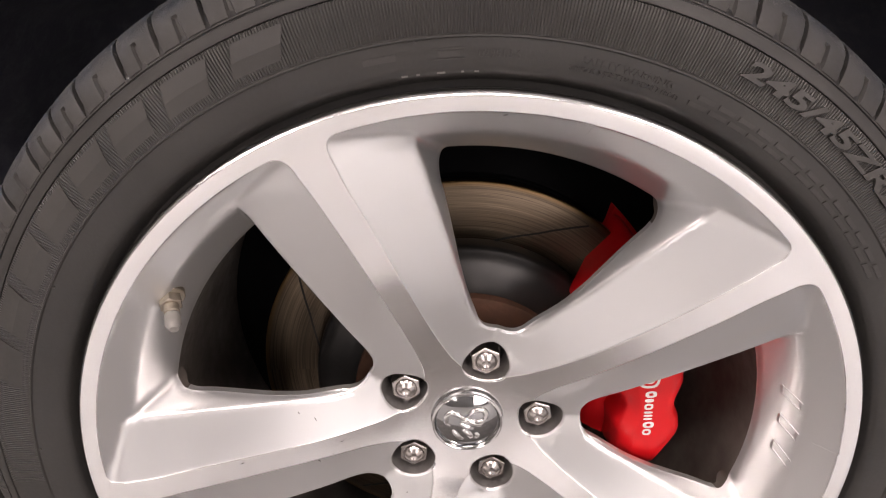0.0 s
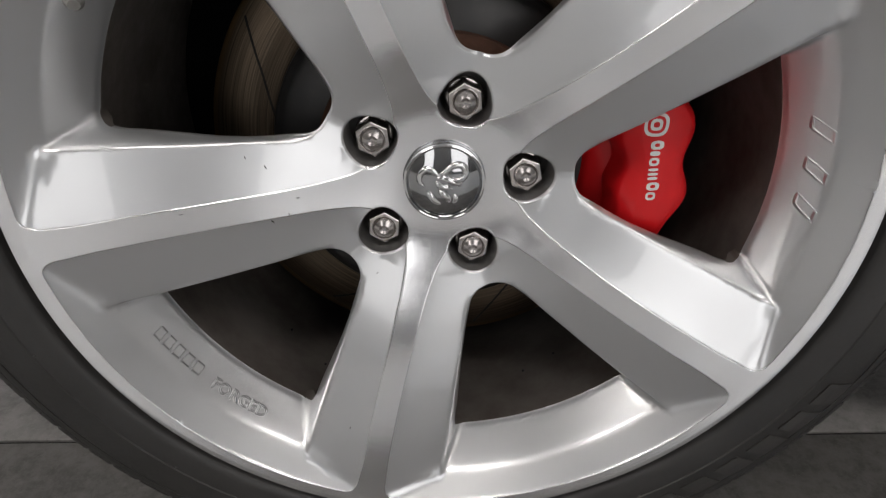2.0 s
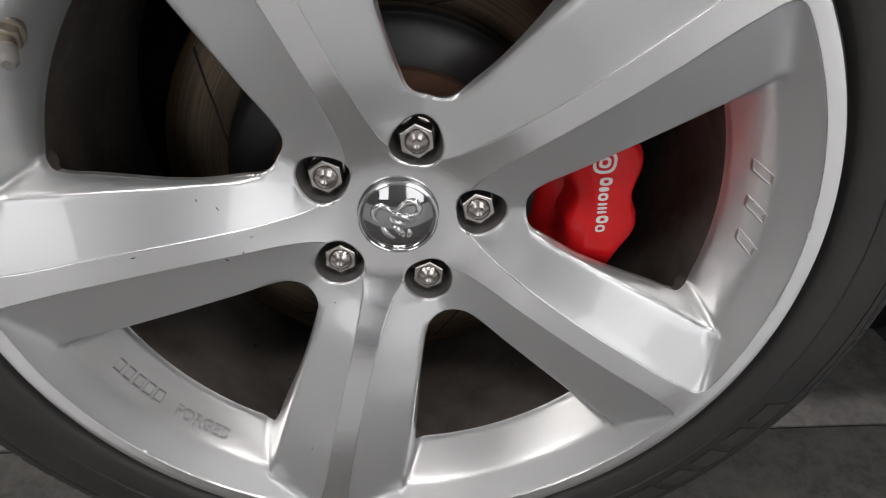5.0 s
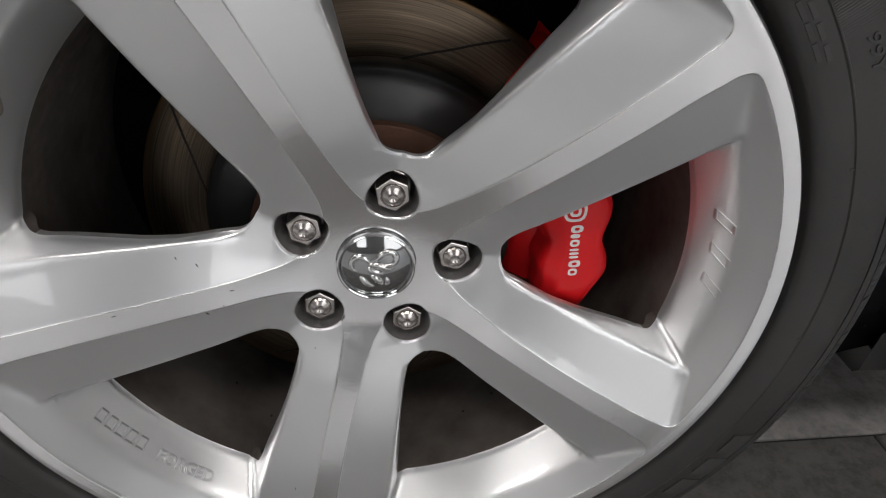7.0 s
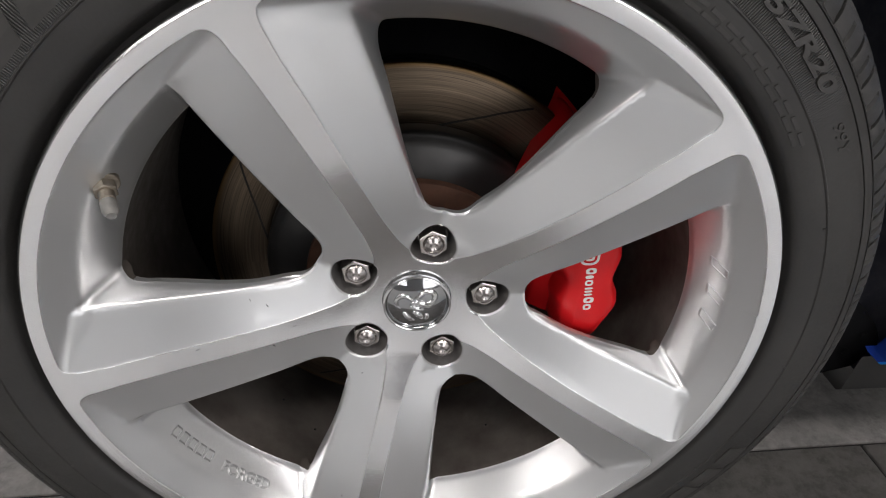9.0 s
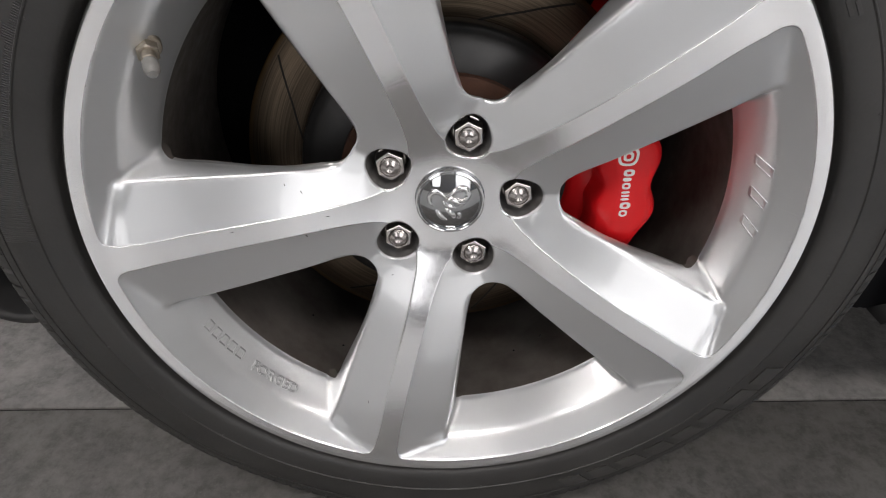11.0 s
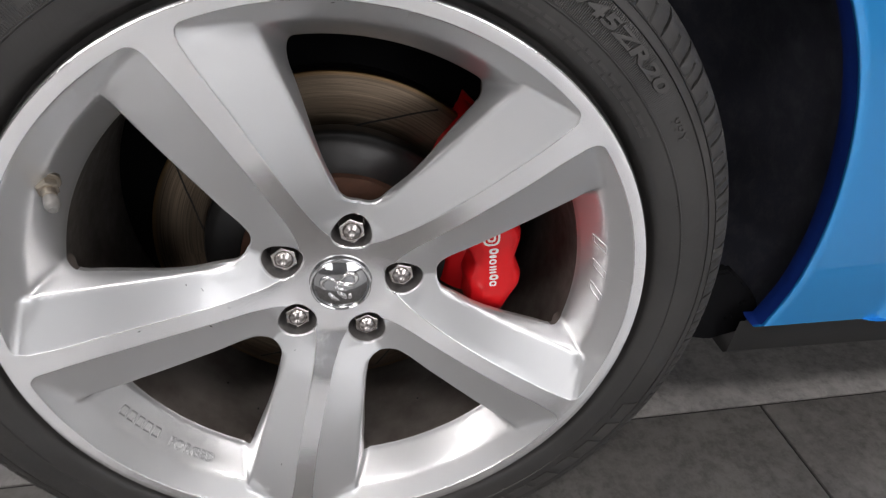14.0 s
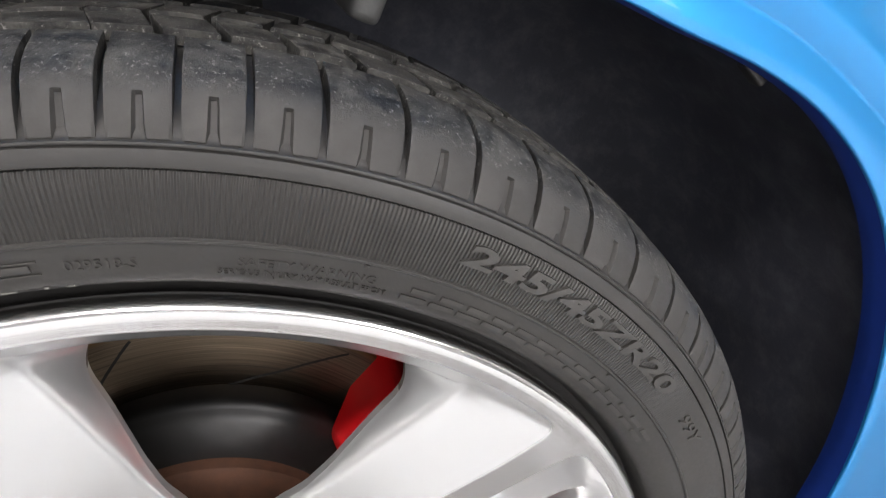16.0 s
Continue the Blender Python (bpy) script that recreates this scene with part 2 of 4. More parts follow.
M_CAST, nt, b = material("cast_aluminium", (0.35, 0.35, 0.34), 0.55, 0.6)
nt.links.new(blend(nt, noise_tex(nt, 60, 5), (0.22, 0.22, 0.21), (0.45, 0.45, 0.44)), b.inputs["Base Color"])
bump(nt, b, noise_tex(nt, 500), 0.3, 0.0008)

# room
M_TILE, nt, b = material("grey_stone_tile", (0.13, 0.13, 0.13), 0.55, 0.0)
tc = nt.nodes.new("ShaderNodeTexCoord").outputs["Object"]
info = nt.nodes.new("ShaderNodeObjectInfo")
big, mid, fine = noise_tex(nt, 5.0, 7, 0.7, tc), noise_tex(nt, 55, 8, 0.75, tc), noise_tex(nt, 300, 4, 0.7, tc)
tone = blend(nt, ramp(nt, big, 0.3, 0.7, 0, 1), (0.141, 0.136, 0.131), (0.228, 0.220, 0.212))
tone = blend(nt, ramp(nt, mid, 0.44, 0.60, 0, 0.8), tone, (0.104, 0.099, 0.094))
cloud = ramp(nt, noise_tex(nt, 17, 6, 0.7, tc), 0.45, 0.62, 0, 0.55)
tone = blend(nt, cloud, tone, (0.265, 0.254, 0.242))
speck = ramp(nt, fine, 0.60, 0.70, 0, 0.55)
tone = blend(nt, speck, tone, (0.30, 0.29, 0.28))
nt.links.new(tone, b.inputs["Base Color"])
nt.links.new(ramp(nt, mid, 0.3, 0.7, 0.42, 0.60), b.inputs["Roughness"])
bump(nt, b, fine, 0.3, 0.0008)
M_GROUT, nt, b = material("dark_joint", (0.03, 0.03, 0.03), 0.9, 0.0)
nt.links.new(blend(nt, noise_tex(nt, 90), (0.015, 0.015, 0.015), (0.05, 0.048, 0.045)), b.inputs["Base Color"])
M_BOUNCE, nt, b = material("pale_bounce_floor", (0.42, 0.42, 0.415), 0.35, 0.0)
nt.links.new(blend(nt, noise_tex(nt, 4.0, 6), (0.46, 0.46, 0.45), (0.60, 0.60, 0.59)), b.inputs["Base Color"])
M_WALL, nt, b = material("white_wall_paint", (0.6, 0.6, 0.59), 0.7, 0.0)
nt.links.new(blend(nt, noise_tex(nt, 2.5, 5), (0.72, 0.72, 0.71), (0.8, 0.8, 0.79)), b.inputs["Base Color"])
# grey given to unseen walls so the wheel reflects less light from them
M_DUSK, nt, b = material("dim_reflection_wall", (0.36, 0.36, 0.36), 0.7, 0.0)
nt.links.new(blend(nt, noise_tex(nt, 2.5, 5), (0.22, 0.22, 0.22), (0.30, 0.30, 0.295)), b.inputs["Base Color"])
M_CEIL, nt, b = material("grey_ceiling_paint", (0.7, 0.7, 0.69), 0.8, 0.0)
nt.links.new(blend(nt, noise_tex(nt, 2.0, 4), (0.42, 0.42, 0.42), (0.52, 0.52, 0.515)), b.inputs["Base Color"])
M_GLOW, nt, b = material("lit_tube", (0.9, 0.9, 0.9), 0.4, 0.0)
b.inputs["Emission Color"].default_value = (1.0, 0.985, 0.96, 1)
b.inputs["Emission Strength"].default_value = 7.4


# ---- building helpers ----
def part(name, bm, mat, parent, label=""):
    me = bpy.data.meshes.new(name)
    bm.to_mesh(me)
    bm.free()
    return part_mesh(name, me, mat, parent, label)


def part_mesh(name, me, mat, parent, label=""):
    for m in (mat if isinstance(mat, (list, tuple)) else [mat]):
        me.materials.append(m)
    ob = new(name, me)
    if parent is not None:
        ob.parent = parent
    return tagged(ob, label) if label else ob


def empty(name, at=(0, 0, 0)):
    ob = new(name)
    ob.location = at
    return ob


def mesh_of(name, verts, faces, smooth=True):
    me = bpy.data.meshes.new(name)
    me.from_pydata([tuple(map(float, v)) for v in verts], [], faces)
    if smooth:
        me.polygons.foreach_set("use_smooth", [True] * len(me.polygons))
    return me


def grid_faces(nu, nv, closed=False, base=0):
    """faces of a grid of nu rows of nv vertices; closed: the rows join into a ring"""
    out = []
    for i in range(nu if closed else nu - 1):
        for j in range(nv - 1):
            p, q = base + i * nv + j, base + ((i + 1) % nu) * nv + j
            out.append((p, q, q + 1, p + 1))
    return out


def lathe(name, profile, n=160, cz=CZ, sharp=40):
    """surface of revolution about the axle; profile of (radius, y)"""
    verts = []
    for i in range(n):
        t = 2 * math.pi * i / n
        verts += [(r * math.cos(t), y, cz + r * math.sin(t)) for r, y in profile]
    me = mesh_of(name, verts, grid_faces(n, len(profile), True))
    me.set_sharp_from_angle(angle=radians(sharp))
    return me


def box_bm(x0, x1, y0, y1, z0, z1, bevel=0.0, seg=2):
    bm = bmesh.new()
    bmesh.ops.create_cube(bm, size=1.0)
    for v in bm.verts:
        v.co = Vector(((x0 + x1) / 2 + v.co.x * (x1 - x0), (y0 + y1) / 2 + v.co.y * (y1 - y0), (z0 + z1) / 2 + v.co.z * (z1 - z0)))
    if bevel:
        bmesh.ops.bevel(bm, geom=bm.edges[:], offset=bevel, segments=seg, affect="EDGES", profile=0.6)
        for fc in bm.faces:
            fc.smooth = True
    return bm


def polar(r, deg, y):
    t = radians(deg)
    return (r * math.cos(t), y, CZ + r * math.sin(t))


def spline(xs, ys):
    """a smooth curve through the given values"""
    xs, ys = np.array(xs, float), np.array(ys, float)
    m = np.gradient(ys, xs)

    def at(x):
        x = np.clip(x, xs[0], xs[-1])
        i = np.clip(np.searchsorted(xs, x) - 1, 0, len(xs) - 2)
        h = xs[i + 1] - xs[i]
        t = (x - xs[i]) / h
        return ((2 * t**3 - 3 * t**2 + 1) * ys[i] + (t**3 - 2 * t**2 + t) * h * m[i] + (3 * t**2 - 2 * t**3) * ys[i + 1] + (t**3 - t**2) * h * m[i + 1])
    return at


# ---- room ----
TURN_TILES, TILE_X, TILE_Y = 1.4, 1.6, 0.8
def tile_floor():
    sub = tagged(part("floor", box_bm(-5.2, 5.2, -2.8, 4.2, -0.12, -0.004), M_GROUT, None), "dark screed and joints under the floor tiles", "floor", kind="structure")
    bm = box_bm(-TILE_X / 2 + 0.002, TILE_X / 2 - 0.002, -TILE_Y / 2 + 0.002, TILE_Y / 2 - 0.002, -0.012, 0.0, 0.0012, 1)
    me = bpy.data.meshes.new("tile")
    bm.to_mesh(me)
    bm.free()
    me.materials.append(M_TILE)
    rot = pose(0, 0.0915, 0, 0, 0, TURN_TILES)
    rng = random.Random(4)
    for row in range(-4, 6):
        shift = 0.613 if row % 2 else 0.40
        for col in range(-4, 4):
            ob = new("tile", me)
            ob.parent = sub
            ob.matrix_basis = rot @ pose(shift + (col + 0.5) * TILE_X, (row + 0.5) * TILE_Y, rng.uniform(-0.0006, 0.0), rng.uniform(-0.03, 0.03), rng.uniform(-0.02, 0.02), 0)
tile_floor()
# unseen pale strip, added so the wheel has a bright floor to reflect
tagged(part("floor_bounce", box_bm(-5.0, 5.0, -2.3, -0.42, 0.0005, 0.004), M_BOUNCE, None), "unseen pale floor strip added to brighten the wheel's reflections", "floor", kind="structure")
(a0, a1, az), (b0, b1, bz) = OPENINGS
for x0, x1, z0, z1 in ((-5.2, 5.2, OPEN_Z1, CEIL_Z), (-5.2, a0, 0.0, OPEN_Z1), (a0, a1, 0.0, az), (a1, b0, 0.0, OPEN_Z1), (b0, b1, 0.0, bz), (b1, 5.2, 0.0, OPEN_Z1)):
    tagged(part("wall_front", box_bm(x0, x1, FRONT_Y - 0.1, FRONT_Y + 0.1, z0, z1), M_DUSK, None), "unseen grey wall round two added light openings", "wall", kind="structure")
# frames of the added openings; they only shape the highlights
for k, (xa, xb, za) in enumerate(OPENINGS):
    win = tagged(empty("window_%d" % (k + 1), (0, FRONT_Y, 0)), "unseen opening with slim dark frame, added for its light", "window", kind="structure")
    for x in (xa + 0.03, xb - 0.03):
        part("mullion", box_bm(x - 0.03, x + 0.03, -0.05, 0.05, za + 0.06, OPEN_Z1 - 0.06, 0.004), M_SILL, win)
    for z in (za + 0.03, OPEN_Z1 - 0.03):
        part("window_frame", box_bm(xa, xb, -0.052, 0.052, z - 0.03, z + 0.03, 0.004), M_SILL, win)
# unseen walls; back and left are kept grey to dim reflections
for name, x0, x1, y0, y1 in (("wall_back", -5.2, 5.2, 4.0, 4.2), ("wall_left", -5.2, -5.0, -2.3, 4.0), ("wall_right", 5.0, 5.2, -2.3, 4.0)):
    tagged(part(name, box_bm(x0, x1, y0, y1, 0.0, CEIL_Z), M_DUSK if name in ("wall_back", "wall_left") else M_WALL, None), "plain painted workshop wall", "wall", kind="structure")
tagged(part("ceiling", box_bm(-5.2, 5.2, -2.8, 4.2, CEIL_Z, CEIL_Z + 0.12), M_CEIL, None), "plain grey painted workshop ceiling", "ceiling", kind="structure")


def ceiling_lamp(x, y, length):
    lamp = tagged(empty("ceiling_lamp", (x, y, CEIL_Z)), "white flat ceiling lamp with a lit panel", "ceiling lamp", "ceiling panels")
    part("housing", box_bm(-length / 2 - 0.03, length / 2 + 0.03, -LAMP_W / 2 - 0.04, LAMP_W / 2 + 0.04, -0.07, 0.0, 0.008), M_WALL, lamp)
    part("diffuser", box_bm(-length / 2, length / 2, -LAMP_W / 2, LAMP_W / 2, -0.085, -0.071, 0.005), M_GLOW, lamp, "glowing white diffuser")
for lx, ly, ll in TUBES:
    ceiling_lamp(lx, ly, ll)

# ---- the car ----
car = tagged(empty("car"), "bright blue metallic car parked on grey tiles", "car")

# face of the wheel: depth along the radius
face_y = spline([0.0, 0.03, 0.05, 0.075, 0.107, 0.15, 0.20, 0.24, 0.266, 0.272, 0.279], [0.0, -0.001, -0.0045, -0.0130, -0.0250, -0.038, -0.050, -0.0585, -0.0635, -0.0650, -0.0652])
ridge_w = spline([0.0, 0.038, 0.044, 0.052, 0.062, 0.08, 0.11, 0.15, 0.20, 0.245, 0.258, 0.264, 0.27], [0.026, 0.026, 0.0215, 0.0165, 0.013, 0.0105, 0.0092, 0.0090, 0.0096, 0.0108, 0.0125, 0.0160, 0.024])
facet_w = spline([0.07, 0.09, 0.10, 0.119, 0.144, 0.165, 0.193, 0.22, 0.24, 0.27], [0.038, 0.040, 0.0415, 0.0450, 0.0475, 0.0500, 0.0533, 0.0560, 0.0575, 0.0595])
RIM_R, LIP_IN, WIN_OUT = 0.2738, 0.2645, 0.2315
FACET, STEP = 0.31, 0.0006


def soft_over(x, k):
    """x where positive, else 0, with a rounded bend of size k"""
    return k * np.logaddexp(0, np.clip(x / k, -60, 60))


def smin(a, b, k):
    h = np.clip(0.5 + 0.5 * (b - a) / k, 0, 1)
    return b * (1 - h) + a * h - k * h * (1 - h)


def window_outline(n_edge=26, n_arc=26):
    """half of a window, in metres along (u) and across (v) the line between two spokes, from its inner tip to its outer middle"""
    gap = spline([0.090, 0.094, 0.100, 0.108, 0.118, 0.130, 0.152, 0.172, 0.20, 0.2315], [8.0, 8.6, 9.9, 11.6, 13.4, 15.0, 16.9, 17.9, 19.05, 20.4])
    pts = [(0.0925, 0.0)]
    rs = np.linspace(0.0935, WIN_OUT, n_edge)
    pts += [(r * math.cos(radians(gap(r))), r * math.sin(radians(gap(r)))) for r in rs]
    for q in np.linspace(1, 0, n_arc)[1:]:
        t = radians(gap(WIN_OUT)) * q
        pts.append((WIN_OUT * math.cos(t), WIN_OUT * math.sin(t)))
    return round_corners(np.array(pts), (1, 0.0105, 0.0105), (n_edge, 0.024, 0.009))


def round_corners(p, *corners):
    """cuts the corner at each given index off by an arc that starts and ends the given lengths before and after it"""
    seg = np.r_[0, np.cumsum(np.linalg.norm(np.diff(p, axis=0), axis=1))]
    def at(s):
        return np.array([np.interp(s, seg, p[:, 0]), np.interp(s, seg, p[:, 1])])
    out, last = [], -1.0
    for k, d, after in corners:
        s = seg[k]
        out += [tuple(q) for q, w in zip(p, seg) if last < w < s - d]
        a, c, e = at(s - d), at(s), at(s + after)
        out += [tuple((1 - t)**2 * a + 2 * t * (1 - t) * c + t * t * e) for t in np.linspace(0, 1, 14)]
        last = s + after
    return np.array(out + [tuple(q) for q, w in zip(p, seg) if w > last])


WIN = window_outline()


def lug_hole(phi):
    """radius of a lug pocket by the angle from the outward direction"""
    return 0.0181 + 0.0012 * np.cos(phi) + 0.0010 * np.cos(3 * phi)


def to_line(px, pz, line):
    """distance of points from a polyline"""
    best = np.full(len(px), 9.0)
    for (ax, az), (bx, bz) in zip(line[:-1], line[1:]):
        dx, dz = bx - ax, bz - az
        t = np.clip(((px - ax) * dx + (pz - az) * dz) / (dx * dx + dz * dz + 1e-15), 0, 1)
        best = np.minimum(best, np.hypot(px - ax - t * dx, pz - az - t * dz))
    return best


def fold(p, q):
    """a point of the spoke's sector (p along it, q across) seen from the line between the spokes"""
    c, s = math.cos(radians(36)), math.sin(radians(36))
    q = np.abs(q)
    return p * c + q * s, p * s - q * c     # u, v


lean = spline([0.0, 0.05, 0.10, 0.15, 0.20, 0.245, 0.27], [0.0, -0.0006, -0.0020, -0.0027, -0.0022, -0.0005, 0.0])   # the ridge bends a little clockwise


def surface(p, q, edge=True):
    """depth of the wheel's front at p along the spoke and q across it; also how far inside the painted pocket"""
    u, v = fold(p, q)
    m, n = unfold(u, np.abs(v))
    p, q = m, np.where(q < 0, -n, n)
    r = np.hypot(p, q)
    lat = np.abs(q - lean(p) * np.clip(1.5 - np.abs(q) / 0.03, 0, 1))
    y = face_y(r)
    s_lat, s_rim = lat - ridge_w(p), LIP_IN - r
    slope = FACET * np.maximum(s_lat, 0)
    g = np.maximum(s_rim, 0)
    ring = 0.98 * g + 0.87 * soft_over(g - 0.0165, 0.0011)
    hubward = np.clip((r - 0.045) / 0.03, 0.35, 1)
    slack = np.abs(q)
    flank = (2.1 + 0.5 * np.clip((r - 0.165) / 0.05, 0, 1)) * np.clip((r - 0.095) / 0.03, 0, 1) * soft_over(slack - facet_w(p), 0.0007)
    w = np.clip((0.258 - r) / 0.02, 0, 1)
    depth = smin(slope * hubward + flank, ring, 0.0042 + 0.014 * w * w * (3 - 2 * w))
    s = smin(s_lat, s_rim, 0.006)
    t = np.clip((s + 0.0003) / 0.0012, 0, 1)
    y = y + STEP * t * t * (3 - 2 * t) + np.where(s > 0, np.maximum(depth, 0), 0)
    if edge:
        u, v = fold(p, q)
        d = np.minimum(to_line(u, v, WIN), 0.0022)
        y = y + 0.0022 - np.sqrt(np.maximum(0.0022**2 - (0.0022 - d)**2, 0))
        phi = np.arctan2(np.abs(v), u - LUG_R)
        e = np.clip(np.hypot(u - LUG_R, v) - lug_hole(phi), 0, 0.0018)
        y = y + 0.0018 - np.sqrt(np.maximum(0.0018**2 - (0.0018 - e)**2, 0))
    return y, s


def inside_metal(p, q):
    u, v = fold(p, q)
    r = np.hypot(p, q)
    keep = (r > 0.0289) & (r < RIM_R + 1e-5)
    phi = np.arctan2(np.abs(v), u - LUG_R)
    keep &= np.hypot(u - LUG_R, v) > lug_hole(phi) - 1e-5
    # even-odd test against the half window, mirrored
    av = np.abs(v)
    poly = np.vstack([WIN, [(WIN[-1][0], -0.01), (WIN[0][0], -0.01)]])
    hit = np.zeros(len(u), bool)
    for (ax, az), (bx, bz) in zip(poly, np.roll(poly, -1, 0)):
        cross = ((az > av) != (bz > av)) & (u < (bx - ax) * (av - az) / (bz - az + 1e-15) + ax)
        hit ^= cross
    return keep & ~hit


def unfold(u, v):
    """back from the line between two spokes (v towards the spoke) to p, q of the spoke"""
    c, s = math.cos(radians(36)), math.sin(radians(36))
    return u * c + v * s, u * s - v * c


def pocket_edge(level):
    """follows the edge of the painted pocket from the hub along the ridge and on along the lip"""
    def val(p, q):
        return float(surface(np.array([p]), np.array([q]) + lean(np.array([p])), False)[1][0]) - level
    p = 0.05
    q = float(ridge_w(np.array([p]))[0]) + level
    line = []
    for _ in range(400):
        for _ in range(4):
            e = 1e-5
            f0 = val(p, q)
            gx, gz = (val(p + e, q) - f0) / e, (val(p, q + e) - f0) / e
            g2 = gx * gx + gz * gz + 1e-12
            p, q = p - f0 * gx / g2, q - f0 * gz / g2
        if math.degrees(math.atan2(q, p)) > 35.9 and p > 0.1:
            break
        line.append((p, q))
        ln = math.hypot(gx, gz)
        step = 0.0011 if p > 0.25 and q < 0.03 else 0.002
        p, q = p + gz / ln * step, q - gx / ln * step
    return np.array(line)


def wheel_front():
    """one sector of 72 degrees, triangulated; then five times"""
    from mathutils.geometry import delaunay_2d_cdt
    pts, edges = [], []
    def chain(line, link=True):
        base = len(pts)
        pts.extend(Vector((float(a), float(b))) for a, b in line)
        if link:
            edges.extend((base + i, base + i + 1) for i in range(len(line) - 1))
    side = radians(36)
    for sg in (1, -1):
        p, q = unfold(WIN[:, 0], WIN[:, 1])
        chain(np.c_[p, sg * q])
        for off in (0.0007, 0.0014, 0.0022, 0.0029):      # rows that carry the rounded edge
            d = np.gradient(WIN, axis=0)
            nrm = np.c_[-d[:, 1], d[:, 0]] / np.linalg.norm(d, axis=1)[:, None]
            w = WIN + nrm * off
            w = w[w[:, 1] >= 0]
            p, q = unfold(w[:, 0], w[:, 1])
            chain(np.c_[p, sg * q], True)
        phi = np.linspace(0, math.pi, 30)
        for off in (0.0, 0.0006, 0.0012, 0.0018, 0.0025):
            rr = lug_hole(phi) + off
            p, q = unfold(LUG_R + rr * np.cos(phi), rr * np.sin(phi))
            chain(np.c_[p, sg * q], True)
        for level in (-0.0009, -0.0003, 0.0002, 0.0006, 0.0011, 0.0018):
            line = pocket_edge(level)
            chain(np.c_[line[:, 0], sg * line[:, 1] + lean(line[:, 0])], True)
        al = np.linspace(0.12, 0.243, 60)           # bend between facet and flank
        for off in (-0.0012, 0.0, 0.0012):
            w = facet_w(al) + off
            chain(np.c_[al, sg * w], True)
    n_arc = 61
    for rad in (0.029, RIM_R):
        t = np.linspace(-side, side, n_arc)
        chain(np.c_[rad * np.cos(t), rad * np.sin(t)])
    for rad in (LIP_IN + 0.0003, LIP_IN - 0.0003, LIP_IN - 0.0008, LIP_IN - 0.0014, 0.2522, 0.2508, 0.2495, 0.2482, 0.2468):
        t = np.linspace(-side, side, n_arc)
        chain(np.c_[rad * np.cos(t), rad * np.sin(t)], rad < 0.26)
    fill = []
    for i, rad in enumerate(np.arange(0.032, RIM_R - 0.001, 0.0034)):
        n = max(5, int(2 * side * rad / 0.0036))
        t = np.linspace(-side, side, n + 1)
        fill.append(np.c_[rad * np.cos(t), rad * np.sin(t)])
    fill = np.vstack(fill)
    u, v = fold(fill[:, 0], fill[:, 1])
    far = (to_line(u, v, WIN) > 0.0036) & (np.hypot(u - LUG_R, v) - lug_hole(np.arctan2(np.abs(v), u - LUG_R)) > 0.0040)
    near_side = np.abs(v) < 1e-7
    fill = fill[(far | near_side) & inside_metal(fill[:, 0], fill[:, 1])]
    chain(fill, False)
    vs, _, fs, _, _, _ = delaunay_2d_cdt(pts, edges, [], 0, 1e-6)
    xy = np.array([tuple(w) for w in vs])
    tri = np.array([f for f in fs if len(f) == 3])
    mid = xy[tri].mean(1)
    tri = tri[inside_metal(mid[:, 0], mid[:, 1])]
    area = np.abs(np.cross(xy[tri[:, 1]] - xy[tri[:, 0]], xy[tri[:, 2]] - xy[tri[:, 0]]))
    tri = tri[area > 1e-12]
    y, s = surface(xy[:, 0], xy[:, 1])
    e = 0.00025
    gp = (surface(xy[:, 0] + e, xy[:, 1])[0] - surface(xy[:, 0] - e, xy[:, 1])[0]) / (2 * e)
    gq = (surface(xy[:, 0], xy[:, 1] + e)[0] - surface(xy[:, 0], xy[:, 1] - e)[0]) / (2 * e)
    gp, gq = np.clip(gp, -4, 4), np.clip(gq, -4, 4)
    painted = (surface(xy[tri].mean(1)[:, 0], xy[tri].mean(1)[:, 1], False)[1] > 0.0002).astype(int)
    return xy, y, gp, gq, tri, painted


